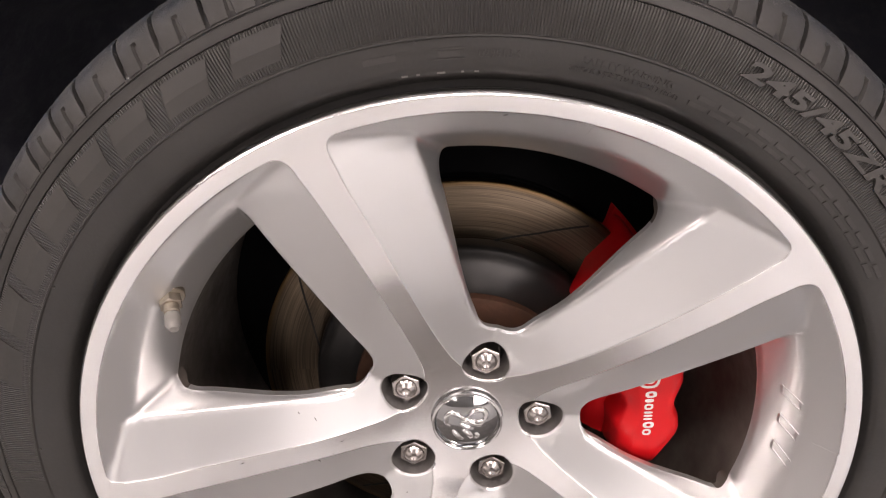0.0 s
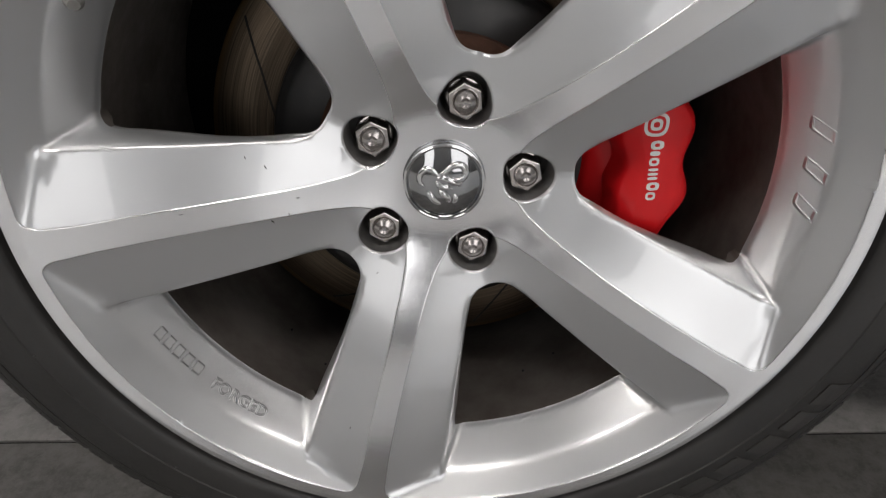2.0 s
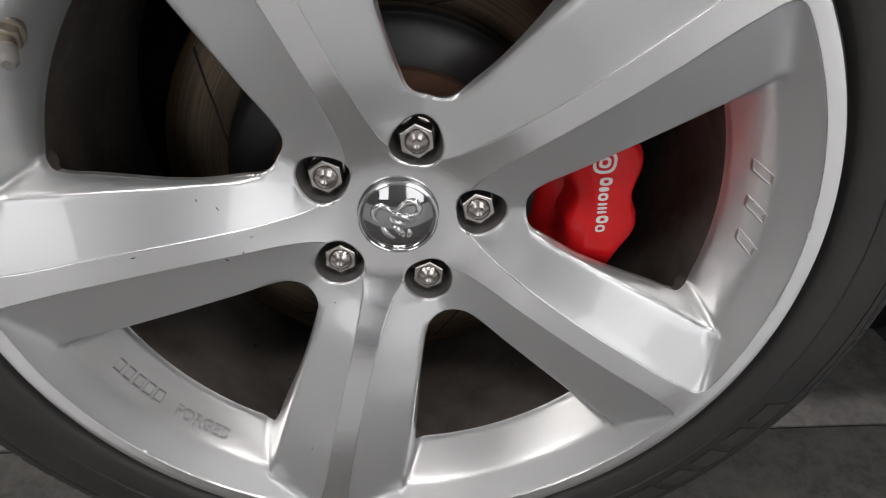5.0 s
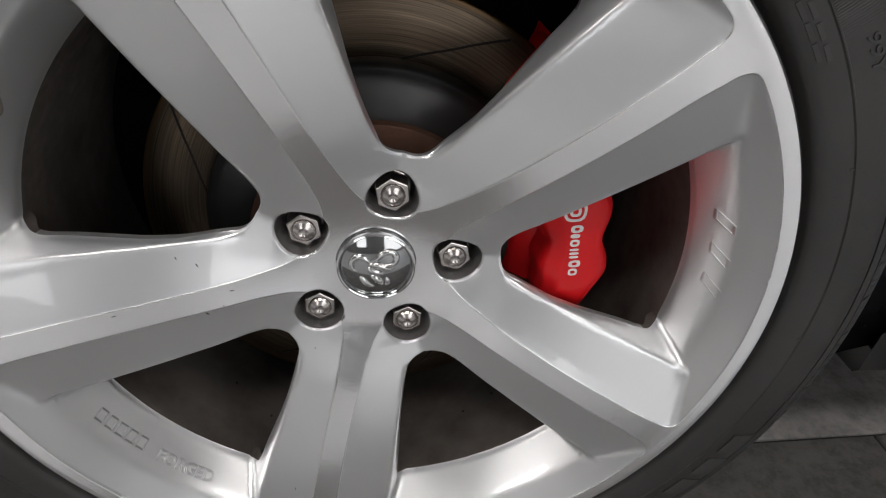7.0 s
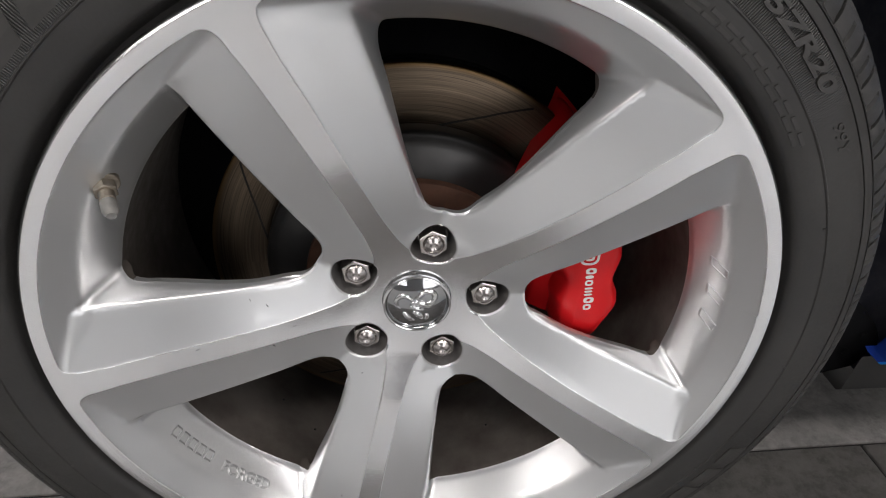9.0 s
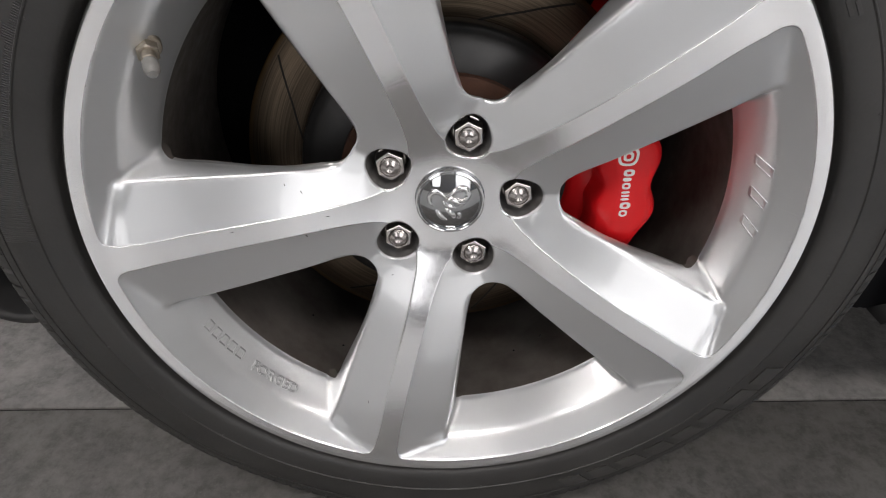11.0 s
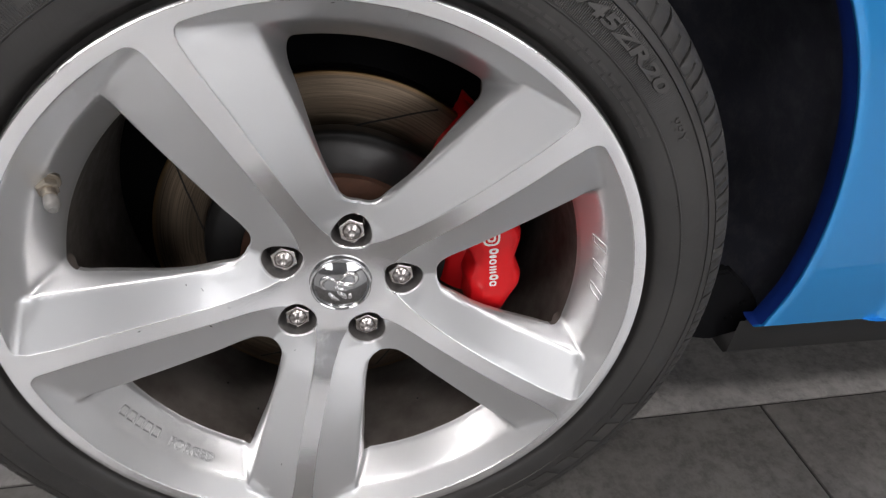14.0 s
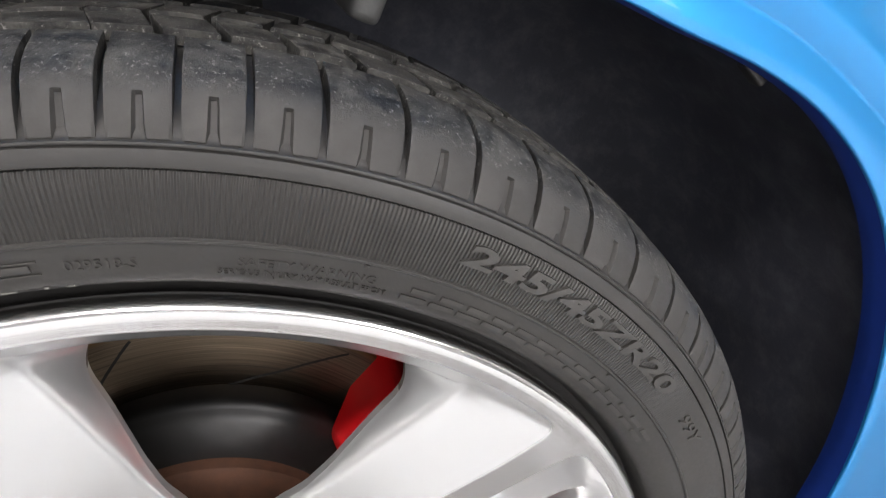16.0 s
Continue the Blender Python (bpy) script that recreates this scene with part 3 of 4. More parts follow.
def build_rim():
    xy, y, gp, gq, tri, painted = wheel_front()
    verts, faces, mats, normals = [], [], [], []
    def add(vs, fs, mat, ns):
        base = len(verts)
        verts.extend(vs), normals.extend(ns)
        for f in fs:
            a, b_, c_ = (np.array(vs[i]) for i in f[:3])
            side = np.cross(b_ - a, np.array(vs[f[-1]]) - a) @ (np.array(ns[f[0]]) + np.array(ns[f[1]]) + np.array(ns[f[2]]))
            faces.append(tuple(base + i for i in (f if side >= 0 else f[::-1])))
        mats.extend(mat if not isinstance(mat, int) else [mat] * len(fs))
    phi = np.linspace(-math.pi, math.pi, 60)
    for k in range(5):
        t = radians(SPOKE0 + 72 * k)
        c, s = math.cos(t), math.sin(t)
        X, Z = xy[:, 0] * c - xy[:, 1] * s, xy[:, 0] * s + xy[:, 1] * c
        nx, nz = gp * c - gq * s, gp * s + gq * c
        n = np.c_[nx, -np.ones(len(nx)), nz]
        n /= np.linalg.norm(n, axis=1)[:, None]
        # facing -y
        fs = []
        for f in tri:
            a, b_, c_ = (np.array((X[i], Z[i])) for i in f)
            turn = np.cross(b_ - a, c_ - a)
            fs.append(tuple(int(i) for i in (f if turn > 0 else f[::-1])))
        add(list(zip(X, y, CZ + Z)), fs, list(painted), [tuple(w) for w in n])
        # walls of the window between this spoke and the next
        half = np.vstack([WIN, (WIN * (1, -1))[::-1][1:]])
        tw = radians(SPOKE0 + 72 * k + 36)
        cw, sw = math.cos(tw), math.sin(tw)
        pu, pv = unfold(half[:, 0], np.abs(half[:, 1]))
        top = surface(pu, pv)[0]
        d = np.gradient(half, axis=0)
        nr = np.c_[d[:, 1], -d[:, 0]]
        nr /= np.linalg.norm(nr, axis=1)[:, None] + 1e-12
        rows, rn = [], []
        for q, back in ((0.0, None), (-0.0002, 0.002), (-0.0014, 0.005)):
            for i, (u, v) in enumerate(half):
                uu, vv = u + nr[i, 0] * q, v + nr[i, 1] * q
                out = min(1.0, max(0.0, (math.hypot(u, v) - 0.2215) / 0.009))
                foot = top[i] + 0.007 + out * out * (3 - 2 * out) * max(0.0, -0.005 - top[i])
                yy = top[i] if back is None else top[i] + 0.002 if back < 0.004 else foot
                rows.append((uu * cw - vv * sw, yy, CZ + uu * sw + vv * cw))
                rn.append((nr[i, 0] * cw - nr[i, 1] * sw, 0.0, nr[i, 0] * sw + nr[i, 1] * cw))
        outer = [math.hypot(*h) > 0.2180 for h in half]
        add(rows, grid_faces(3, len(half)), [3 if outer[f[0] % len(half)] else 1 for f in grid_faces(3, len(half))], rn)
        # lug pocket
        tl = radians(SPOKE0 + 36 + 72 * k)
        cl, sl = math.cos(tl), math.sin(tl)
        rows, rn = [], []
        for q, back in ((0.0, None), (-0.0008, 0.006), (-0.0012, 0.020), (-0.008, 0.0215), (-0.0165, 0.0215)):
            rr = np.maximum(lug_hole(np.abs(phi)) + q, 0.0002)
            u, v = LUG_R + rr * np.cos(phi), rr * np.sin(phi)
            hu, hv = unfold(LUG_R + lug_hole(np.abs(phi)) * np.cos(phi), np.abs(lug_hole(np.abs(phi)) * np.sin(phi)))
            yy = surface(hu, hv)[0] if back is None else np.full(len(u), back)
            rows += list(zip(u * cl - v * sl, yy, CZ + u * sl + v * cl))
            wall = back is None or back < 0.0205
            for ph in phi:
                a, b_ = (-math.cos(ph), -math.sin(ph)) if wall else (0, 0)
                rn.append((a * cl - b_ * sl, 0.0 if wall else -1.0, a * sl + b_ * cl))
        add(rows, grid_faces(5, len(phi)), 2, rn)
    # lip, its back, and the barrel
    lip_y = float(face_y(np.array([RIM_R]))[0])
    prof = [(RIM_R, lip_y, 0), (RIM_R + 0.0014, lip_y + 0.0008, 0), (RIM_R + 0.0024, lip_y + 0.0022, 0), (RIM_R + 0.0029, lip_y + 0.0042, 0), (RIM_R + 0.0029, lip_y + 0.0100, 0), (0.275, lip_y + 0.013, 0), (0.268, lip_y + 0.015, 0)]
    barrel = [(WIN_OUT + 0.0002, -0.008, 3), (WIN_OUT + 0.0012, 0.006, 3), (0.2345, 0.03, 3), (0.2365, 0.10, 3), (0.240, 0.17, 3), (0.252, 0.183, 3), (0.270, 0.185, 3)]
    for pr in (prof, barrel):
        p2 = np.array([(a, b_) for a, b_, _ in pr])
        d = np.gradient(p2, axis=0)
        sgn = 1 if pr is prof else -1
        n = 240
        vs, ns = [], []
        for i in range(n):
            t = 2 * math.pi * i / n
            for (r, yy, _), (dr, dy) in zip(pr, d):
                ln = math.hypot(dr, dy)
                vs.append((r * math.cos(t), yy, CZ + r * math.sin(t)))
                ns.append((sgn * dy / ln * math.cos(t), -sgn * dr / ln, sgn * dy / ln * math.sin(t)))
        add(vs, grid_faces(n, len(pr), True), pr[0][2], ns)
    me = mesh_of("wheel_rim", verts, faces)
    for m in (M_BRIGHT, M_SILVER, M_PIT, M_BARREL):
        me.materials.append(m)
    me.polygons.foreach_set("material_index", [int(i) for i in mats])
    me.normals_split_custom_set_from_vertices(normals)
    ob = new("wheel_rim", me)
    ob.parent = car
    return tagged(ob, "five-spoke silver alloy wheel rim with machined face")

rim = build_rim()
rim.matrix_basis = WHEEL


def lug_nut_mesh():
    """a chrome acorn nut; the axle side is +y, its tip at the origin"""
    verts, n = [], 36
    rows = [(0.0136, 0.0225, 0), (0.0138, 0.0200, 0), (0.0124, 0.0182, 0), (1.0, 0.0180, 1), (1.0, 0.0050, 1), (0.965, 0.0040, 1), (0.90, 0.0037, 1), (0.0092, 0.0037, 0), (0.0090, 0.0044, 0), (0.0086, 0.0043, 0), (0.0083, 0.0030, 0), (0.0072, 0.0017, 0), (0.0050, 0.0005, 0), (0.0036, 0.0, 0), (0.0028, 0.0004, 0), (0.0015, 0.0010, 0), (0.0002, 0.0011, 0)]
    for r, y, hexed in rows:
        for i in range(n):
            t = 2 * math.pi * i / n
            w = (t + math.pi / 6) % (math.pi / 3) - math.pi / 6
            rr = r * 0.0112 / math.cos(w) if hexed else r
            verts.append((rr * math.cos(t), y, rr * math.sin(t)))
    faces = []
    for i in range(len(rows) - 1):
        for j in range(n):
            p, q = i * n + j, i * n + (j + 1) % n
            faces.append((p, q, q + n, p + n))
    me = mesh_of("lug_nut", verts, faces)
    me.set_sharp_from_angle(angle=radians(19))
    return me


me = lug_nut_mesh()
me.materials.append(M_STEEL)
rng = random.Random(2)
for k in range(5):
    ob = new("lug_nut", me)
    ob.parent = rim
    x, y, z = polar(LUG_R, LUG0 + 72 * k, -0.0036)
    ob.matrix_basis = pose(x, y, z) @ Matrix.Rotation(rng.uniform(0, 1.0), 4, "Y")
    if k == 0:
        tagged(ob, "steel acorn lug nut")

# centre cap
cap = part_mesh("centre_cap", lathe("centre_cap", [(0.0289, 0.004), (0.0287, -0.0042), (0.0278, -0.0052), (0.0268, -0.0050), (0.0262, -0.0040), (0.0258, -0.0036), (0.0225, -0.0050), (0.0180, -0.0065), (0.0120, -0.0079), (0.0060, -0.0086), (0.0001, -0.0088)], 96), M_CAP, rim, "satin grey centre cap with chrome emblem")
part_mesh("ring", lathe("ring", [(0.0290, -0.0040), (0.0287, -0.0056), (0.0277, -0.0060), (0.0269, -0.0056), (0.0266, -0.0038)], 96), M_CHROME, rim, "thin chrome ring round the cap")


def horn(points, fat):
    """a tapered, rounded raised stroke of the emblem on the domed cap"""
    pts = np.array(points, float) * 1e-3
    k = np.linspace(0, 1, len(pts))
    sx, sz = spline(k, pts[:, 0]), spline(k, pts[:, 1])
    n, m, verts = 26, 14, []
    for i in range(n):
        q = i / (n - 1)
        x, z = float(sx(q)), float(sz(q))
        dx, dz = float(sx(min(1, q + 0.02)) - sx(max(0, q - 0.02))), float(sz(min(1, q + 0.02)) - sz(max(0, q - 0.02)))
        ln = math.hypot(dx, dz) + 1e-9
        w = fat * 1e-3 * max(0.02, math.sin(math.pi * min(1, 0.08 + 0.92 * q)) ** 0.6)
        for j in range(m):
            a = 2 * math.pi * j / m
            side, up = w * math.cos(a), 0.9 * w * math.sin(a)
            px, pz = x - dz / ln * side, z + dx / ln * side
            verts.append((px, -0.0084 + 7.2 * (x * x + z * z) - up, CZ + pz))
    faces = []
    for i in range(n - 1):
        for j in range(m):
            p, q = i * m + j, i * m + (j + 1) % m
            faces.append((p, p + m, q + m, q))
    return mesh_of("emblem_piece", verts, faces)
for points, fat in (
        (((-4, 7), (1, 10), (6, 14), (12, 14), (15, 9), (12, 4), (7, 4), (5, 7)), 2.7),
        (((-3, 6), (-8, 10), (-13, 11), (-17, 7), (-17, 1), (-13, -2)), 2.6),
        (((-5, 5), (0, 5), (5, 3), (10, 1), (13, 2)), 2.9),
        (((-6, 3), (-3, 0), (2, -2), (6, -3)), 2.6),
        (((-12, -5), (-9, -9), (-6, -13), (-2, -15)), 2.7),
        (((-4, -4), (0, -7), (3, -11), (3, -15)), 2.9),
        (((7, -7), (8, -11), (6, -15)), 2.2)):
    part_mesh("emblem_piece", horn(points, fat), M_CHROME, rim)


# tyre valve
def valve():
    base = Vector(polar(0.2455, 147.0, -0.035))
    ray = Vector((math.cos(radians(147.0)), 0, math.sin(radians(147.0))))
    axis = (-0.35 * ray + Vector((0, -0.65, 0)) + Vector((0, 0, -0.12))).normalized()
    rot = axis.to_track_quat("Z", "Y").to_matrix().to_4x4()
    place = Matrix.Translation(base) @ rot
    def turned(rows, n, hexa=()):
        verts = []
        for i, (r, h) in enumerate(rows):
            for j in range(n):
                t = 2 * math.pi * j / n
                rr = r
                if i in hexa:
                    w = (t + math.pi / 6) % (math.pi / 3) - math.pi / 6
                    rr = min(r, 0.0068 / math.cos(w))
                verts.append(place @ Vector((rr * math.cos(t), rr * math.sin(t), h)))
        faces = [(i * n + j, i * n + (j + 1) % n, (i + 1) * n + (j + 1) % n, (i + 1) * n + j) for i in range(len(rows) - 1) for j in range(n)]
        me = mesh_of("valve", verts, faces)
        me.set_sharp_from_angle(angle=radians(30))
        return me
    stem = part_mesh("valve_stem", turned([(0.0098, -0.004), (0.0098, 0.001), (0.0092, 0.0018), (0.0078, 0.002), (0.0078, 0.0022), (0.0078, 0.0085), (0.0066, 0.0092), (0.0052, 0.0094), (0.0050, 0.015), (0.0044, 0.0155), (0.0044, 0.019)], 36, (4, 5)), M_BRASS, rim, "dull brass tyre valve stem with nut")
    rows = [(0.0049, 0.0165), (0.0052, 0.017), (0.0052, 0.0245), (0.0045, 0.026), (0.0034, 0.0275), (0.0030, 0.0285), (0.0001, 0.0287)]
    part_mesh("valve_cap", turned(rows, 24), M_CLEAR, rim, "pale plastic valve cap")
    # a flat black disc gives the dark of the valve's recess
    bm = bmesh.new()
    bmesh.ops.create_cone(bm, cap_ends=True, segments=32, radius1=0.0128, radius2=0.0128, depth=0.0036, matrix=Matrix.Translation((-0.0065, -0.0005, -0.0025)) @ place @ Matrix.Translation((-0.001, 0.001, -0.0005)))
    part("valve_recess_shade", bm, M_FLAP_AND_SHADE, rim, "black disc put in for the shade of the valve recess")
valve()


# ---- lettering ----
def text_verts(body, bold=0.0, extrude=0.5, line=0.0):
    """a word as a mesh, 1 wide and 1 high; line: the thickness of its mere outline"""
    cu = bpy.data.curves.new("writing", "FONT")
    cu.body, cu.size, cu.extrude, cu.offset = body, 1.0, extrude, bold
    if line:
        cu.fill_mode, cu.bevel_depth, cu.bevel_resolution = "NONE", line, 0
    cu.resolution_u = 3
    tmp = new("writing", cu)
    me = bpy.data.meshes.new_from_object(tmp.evaluated_get(bpy.context.evaluated_depsgraph_get()))
    v = np.array([tuple(w.co) for w in me.vertices])
    f = [tuple(p.vertices) for p in me.polygons]
    bpy.data.objects.remove(tmp)
    bpy.data.meshes.remove(me)
    v[:, 0] -= v[:, 0].min()
    v[:, 0] /= v[:, 0].max()
    v[:, 1] /= 0.73
    return v, f


def curved_text(name, body, a0, a1, r0, r1, y_of, rise, mat, parent, label, shear=0.0, bold=0.0):
    """raised writing that runs from angle a0 to a1 between two radii; its foot is at r0"""
    v, f = text_verts(body, bold)
    out = []
    for x, h, e in v:
        r = r0 + (r1 - r0) * h
        t = a0 + (a1 - a0) * x + math.degrees(shear * h * abs(r1 - r0) / r0) * (1 if a1 > a0 else -1)
        out.append(polar(r, t, y_of(r) - rise * (0.5 + e)))
    me = mesh_of(name, out, f, False)
    return part_mesh(name, me, mat, parent, label)


def bar(name, a0, a1, r0, r1, y_of, rise, mat, parent, shear=0.0, n=5):
    """a plain raised bar on the wheel or tyre"""
    top, low = [], []
    m = 3
    for i in range(n):
        for j in range(m):
            r = r0 + (r1 - r0) * j / (m - 1)
            t = a0 + (a1 - a0) * i / (n - 1) + shear * j / (m - 1)
            top.append(polar(r, t, y_of(r) - rise))
            low.append(polar(r, t, y_of(r) + 0.001))
    faces = [(p, q, r_, s) for p, q, r_, s in grid_faces(n, m)]
    k = n * m
    rim_loop = [i * m for i in range(n)] + [(n - 1) * m + j for j in range(1, m)] + [i * m + m - 1 for i in range(n - 2, -1, -1)] + [j for j in range(m - 2, 0, -1)]
    for p, q in zip(rim_loop, rim_loop[1:] + rim_loop[:1]):
        faces.append((p, q, q + k, p + k))
    me = mesh_of(name, top + low, faces, False)
    return part_mesh(name, me, mat, parent)


# ---- tyre ----
SIDE = [(0.262, -0.046), (0.270, -0.0485), (0.2760, -0.0470), (0.2795, -0.0485), (0.2818, -0.0530), (0.2834, -0.0590), (0.2848, -0.0616), (0.2866, -0.0632), (0.2900, -0.0645), (0.2950, -0.0662), (0.3000, -0.0672), (0.3030, -0.0677), (0.3037, -0.0688), (0.3045, -0.0688), (0.3052, -0.0677), (0.3120, -0.0680), (0.3200, -0.0685), (0.3260, -0.0682), (0.3286, -0.0674), (0.3290, -0.0660), (0.3294, -0.0676), (0.3300, -0.0678), (0.3352, -0.0664), (0.3356, -0.0646), (0.3361, -0.0646), (0.3364, -0.0658), (0.3371, -0.0656), (0.3375, -0.0640), (0.3390, -0.0628)]
GROOVE = [(0.3440, -0.0572), (0.3485, -0.0500), (0.3530, -0.0405), (0.3565, -0.0290), (0.3585, -0.0150), (0.3600, 0.0), (0.3612, 0.055)]
YC = 0.055
side_y = spline([p[0] for p in SIDE if p[0] > 0.275], [p[1] for p in SIDE if p[0] > 0.275])


def settle(v):
    """the tyre stands on the floor: its foot is pressed flat and bulges a little"""
    x, y, z = v
    if z < 0.06:
        squeeze = min(1.0, (0.06 - z) / 0.06)
        if y < YC:
            y -= 0.006 * squeeze * min(1.0, max(0.0, (0.02 - y) / 0.05))
    return (x, y, max(z, 0.0008))


def build_tyre():
    half = SIDE + GROOVE
    prof = half + [(r, 2 * YC - y) for r, y in half[-2::-1]]
    n, verts = 360, []
    for i in range(n):
        t = 360 * i / n
        verts += [settle(polar(r, t, y)) for r, y in prof]
    me = mesh_of("tyre", verts, grid_faces(n, len(prof), True))
    me.set_sharp_from_angle(angle=radians(38))
    return part_mesh("tyre", me, M_TYRE, car, "black low-profile road tyre with worn tread")

tyre = build_tyre()
tyre.matrix_basis = WHEEL

# tread blocks, in rows across the tyre
# four pitches, mixed round the tyre so that it runs quietly
SHORT, MIDDLE, LONG, WIDE = 3.70, 4.10, 4.95, 5.40
PITCHES = [SHORT, SHORT, SHORT, MIDDLE, LONG, LONG, LONG, LONG, WIDE, WIDE]
mix = random.Random(4)
for n in range(16):
    four = [SHORT, MIDDLE, LONG, WIDE]
    mix.shuffle(four)
    PITCHES += four
PITCHES += [LONG, LONG, MIDDLE, LONG, LONG]


def tread_block(pitch, profile, gap, lean, slit, deep):
    """one block of a row: profile of (radius, y) over one pitch less the gap; slit: how many rows of it a shallow slit takes"""
    w = pitch - gap
    half = 0.23 / w
    cols = [0.0, 0.05] + ([0.5 - half - 0.03, 0.5 - half + 0.012, 0.5 + half - 0.02, 0.5 + half + 0.02] if slit else [0.5]) + [0.95, 1.0]
    verts, np_ = [], len(profile)
    y0, y1 = profile[0][1], profile[-1][1]
    for ci, c in enumerate(cols):
        for pi, (r, y) in enumerate(profile):
            a, b_ = profile[max(0, pi - 1)], profile[min(np_ - 1, pi + 1)]
            nr, ny = b_[1] - a[1], a[0] - b_[0]
            ln = math.hypot(nr, ny)
            drop = 0.0006 if c in (0.0, 1.0) else 0.0
            if pi == np_ - 1:
                drop = 0.0006
            if slit and ci in (3, 4) and pi < slit:
                drop = 0.0017 + 0.0005 * (1 - pi / slit)
            t = (c - 0.5) * w + lean * (y - y0) / (y1 - y0)
            if slit and ci in (2, 3, 4, 5):
                t = (c - 0.5) * w * (1.25 - 0.5 * min(1, pi / slit)) + lean * (y - y0) / (y1 - y0)
            verts.append((r - drop * nr / ln, t, y - drop * ny / ln))
    faces = grid_faces(len(cols), np_)
    loop = [i * np_ for i in range(len(cols))] + [(len(cols) - 1) * np_ + j for j in range(1, np_)] + [i * np_ + np_ - 1 for i in range(len(cols) - 2, -1, -1)] + list(range(np_ - 2, 0, -1))
    k = len(verts)
    for i in loop:
        r, t, y = verts[i]
        verts.append((r - deep, t, y + (0.004 if slit and y < -0.045 else 0.0)))
    for a in range(len(loop)):
        b_ = (a + 1) % len(loop)
        faces.append((loop[a], loop[b_], k + b_, k + a))
    out = [(r * math.sin(radians(t)), y, r * math.cos(radians(t))) for r, t, y in verts]
    me = mesh_of("tread_block", out, faces)
    me.set_sharp_from_angle(angle=radians(32))
    me.materials.append(M_TREAD)
    return me


shoulder = [(0.3380, -0.0644), (0.3400, -0.0637), (0.3425, -0.0626), (0.3475, -0.0596), (0.3508, -0.0570), (0.3513, -0.0566), (0.3545, -0.0535), (0.3585, -0.0470), (0.3615, -0.0380), (0.3634, -0.0290), (0.3645, -0.0210)]
row2 = [(0.3655, -0.0140), (0.3668, 0.0), (0.3674, 0.0110)]
row3 = [(0.3678, 0.0180), (0.3684, 0.0320), (0.3686, 0.0440)]
row4 = [(0.3687, 0.0520), (0.3688, 0.0680), (0.3684, 0.0900)]
far = [(r, 2 * YC - y) for r, y in shoulder[:1:-1]]


def row_of_tread(profile, gap, lean, slit, late):
    """each pitch's block; late: how far round by parts of a pitch"""
    return {p: tread_block(p, profile, gap, lean, slit, 0.006) for p in set(PITCHES)}, late


ROWS_OF_TREAD = [row_of_tread(shoulder, 0.46, -0.5, 5, 0.0), row_of_tread(row2, 0.5, -1.2, 0, 0.5), row_of_tread(row3, 0.45, 0.8, 0, 0.1)]
REST_OF_TREAD = [row_of_tread(row4, 0.45, 0.9, 0, 0.6), row_of_tread(far, 0.6, 0.8, 0, 0.2)]


def all_of_row(row):
    meshes, late = row
    a = 91.2
    for p, after in zip(PITCHES, PITCHES[1:] + PITCHES[:1]):
        t = a - p / 2 - late * (p + after) / 2
        a -= p
        yield pose(0, 0, CZ) @ Matrix.Rotation(radians(90 - t), 4, "Y"), t, meshes[p]


def joined_row(row, keep, name):
    verts, faces = [], []
    for m, t, me in all_of_row(row):
        if keep(t):
            base = len(verts)
            verts += [settle(m @ v.co) for v in me.vertices]
            faces += [tuple(base + i for i in p.vertices) for p in me.polygons]
    out = mesh_of(name, verts, faces)
    out.set_sharp_from_angle(angle=radians(32))
    return tagged(part_mesh(name, out, M_TREAD, tyre), kind="stuff")

# pieces of their own away from the floor; the pressed foot and the far side are joined
def on_foot(t):
    return 215 < t % 360 < 325
for row in ROWS_OF_TREAD:
    for m, t, me in all_of_row(row):
        if not on_foot(t):
            ob = new("tread_block", me)
            ob.parent, ob.matrix_basis = tyre, m
    joined_row(row, on_foot, "tread_foot")
for row in REST_OF_TREAD:
    joined_row(row, lambda t: True, "tread_far_side")

# size marking and small print; brand words are plain bars
curved_text("lettering", "245/45ZR20", 65.2, 39.4, 0.3150, 0.3246, side_y, 0.0018, M_LETTER, tyre, "raised size marking", 0.3, 0.035)
curved_text("lettering", "99Y", 34.9, 30.6, 0.3148, 0.3222, side_y, 0.0009, M_LETTER, tyre, "raised load marking", 0.2)
curved_text("lettering", "029518-S", 90.8, 86.5, 0.2930, 0.2972, side_y, 0.0006, M_LETTER, tyre, "small raised print")
curved_text("lettering", "SAFETY WARNING", 80.2, 70.4, 0.2946, 0.2984, side_y, 0.0006, M_LETTER, tyre, "small raised print")
curved_text("lettering", "SERIOUS INJURY MAY RESULT FROM", 81.5, 69.3, 0.2903, 0.2931, side_y, 0.0006, M_LETTER, tyre, "small raised print")
for a0, a1 in ((115.4, 110.2), (123.2, 118.0), (130.2, 125.4), (136.6, 131.8), (143.4, 138.2), (150.4, 145.0), (157.6, 152.2), (164.8, 159.4)):
    bar("raised_bar", a0, a1, 0.3085, 0.3260, side_y, 0.0011, M_LETTER, tyre, -1.6)
for i in range(8):
    bar("raised_bar", 292 + 5.6 * i, 296.0 + 5.6 * i, 0.3125, 0.3265, side_y, 0.0012, M_LETTER, tyre, 1.2)
for i in range(13):
    bar("raised_bar", 67.4 - 2.6 * i, 65.4 - 2.6 * i, 0.2950, 0.2974, side_y, 0.0006, M_LETTER, tyre)
    bar("raised_bar", 68.0 - 2.6 * i, 65.8 - 2.6 * i, 0.2906, 0.2930, side_y, 0.0006, M_LETTER, tyre)
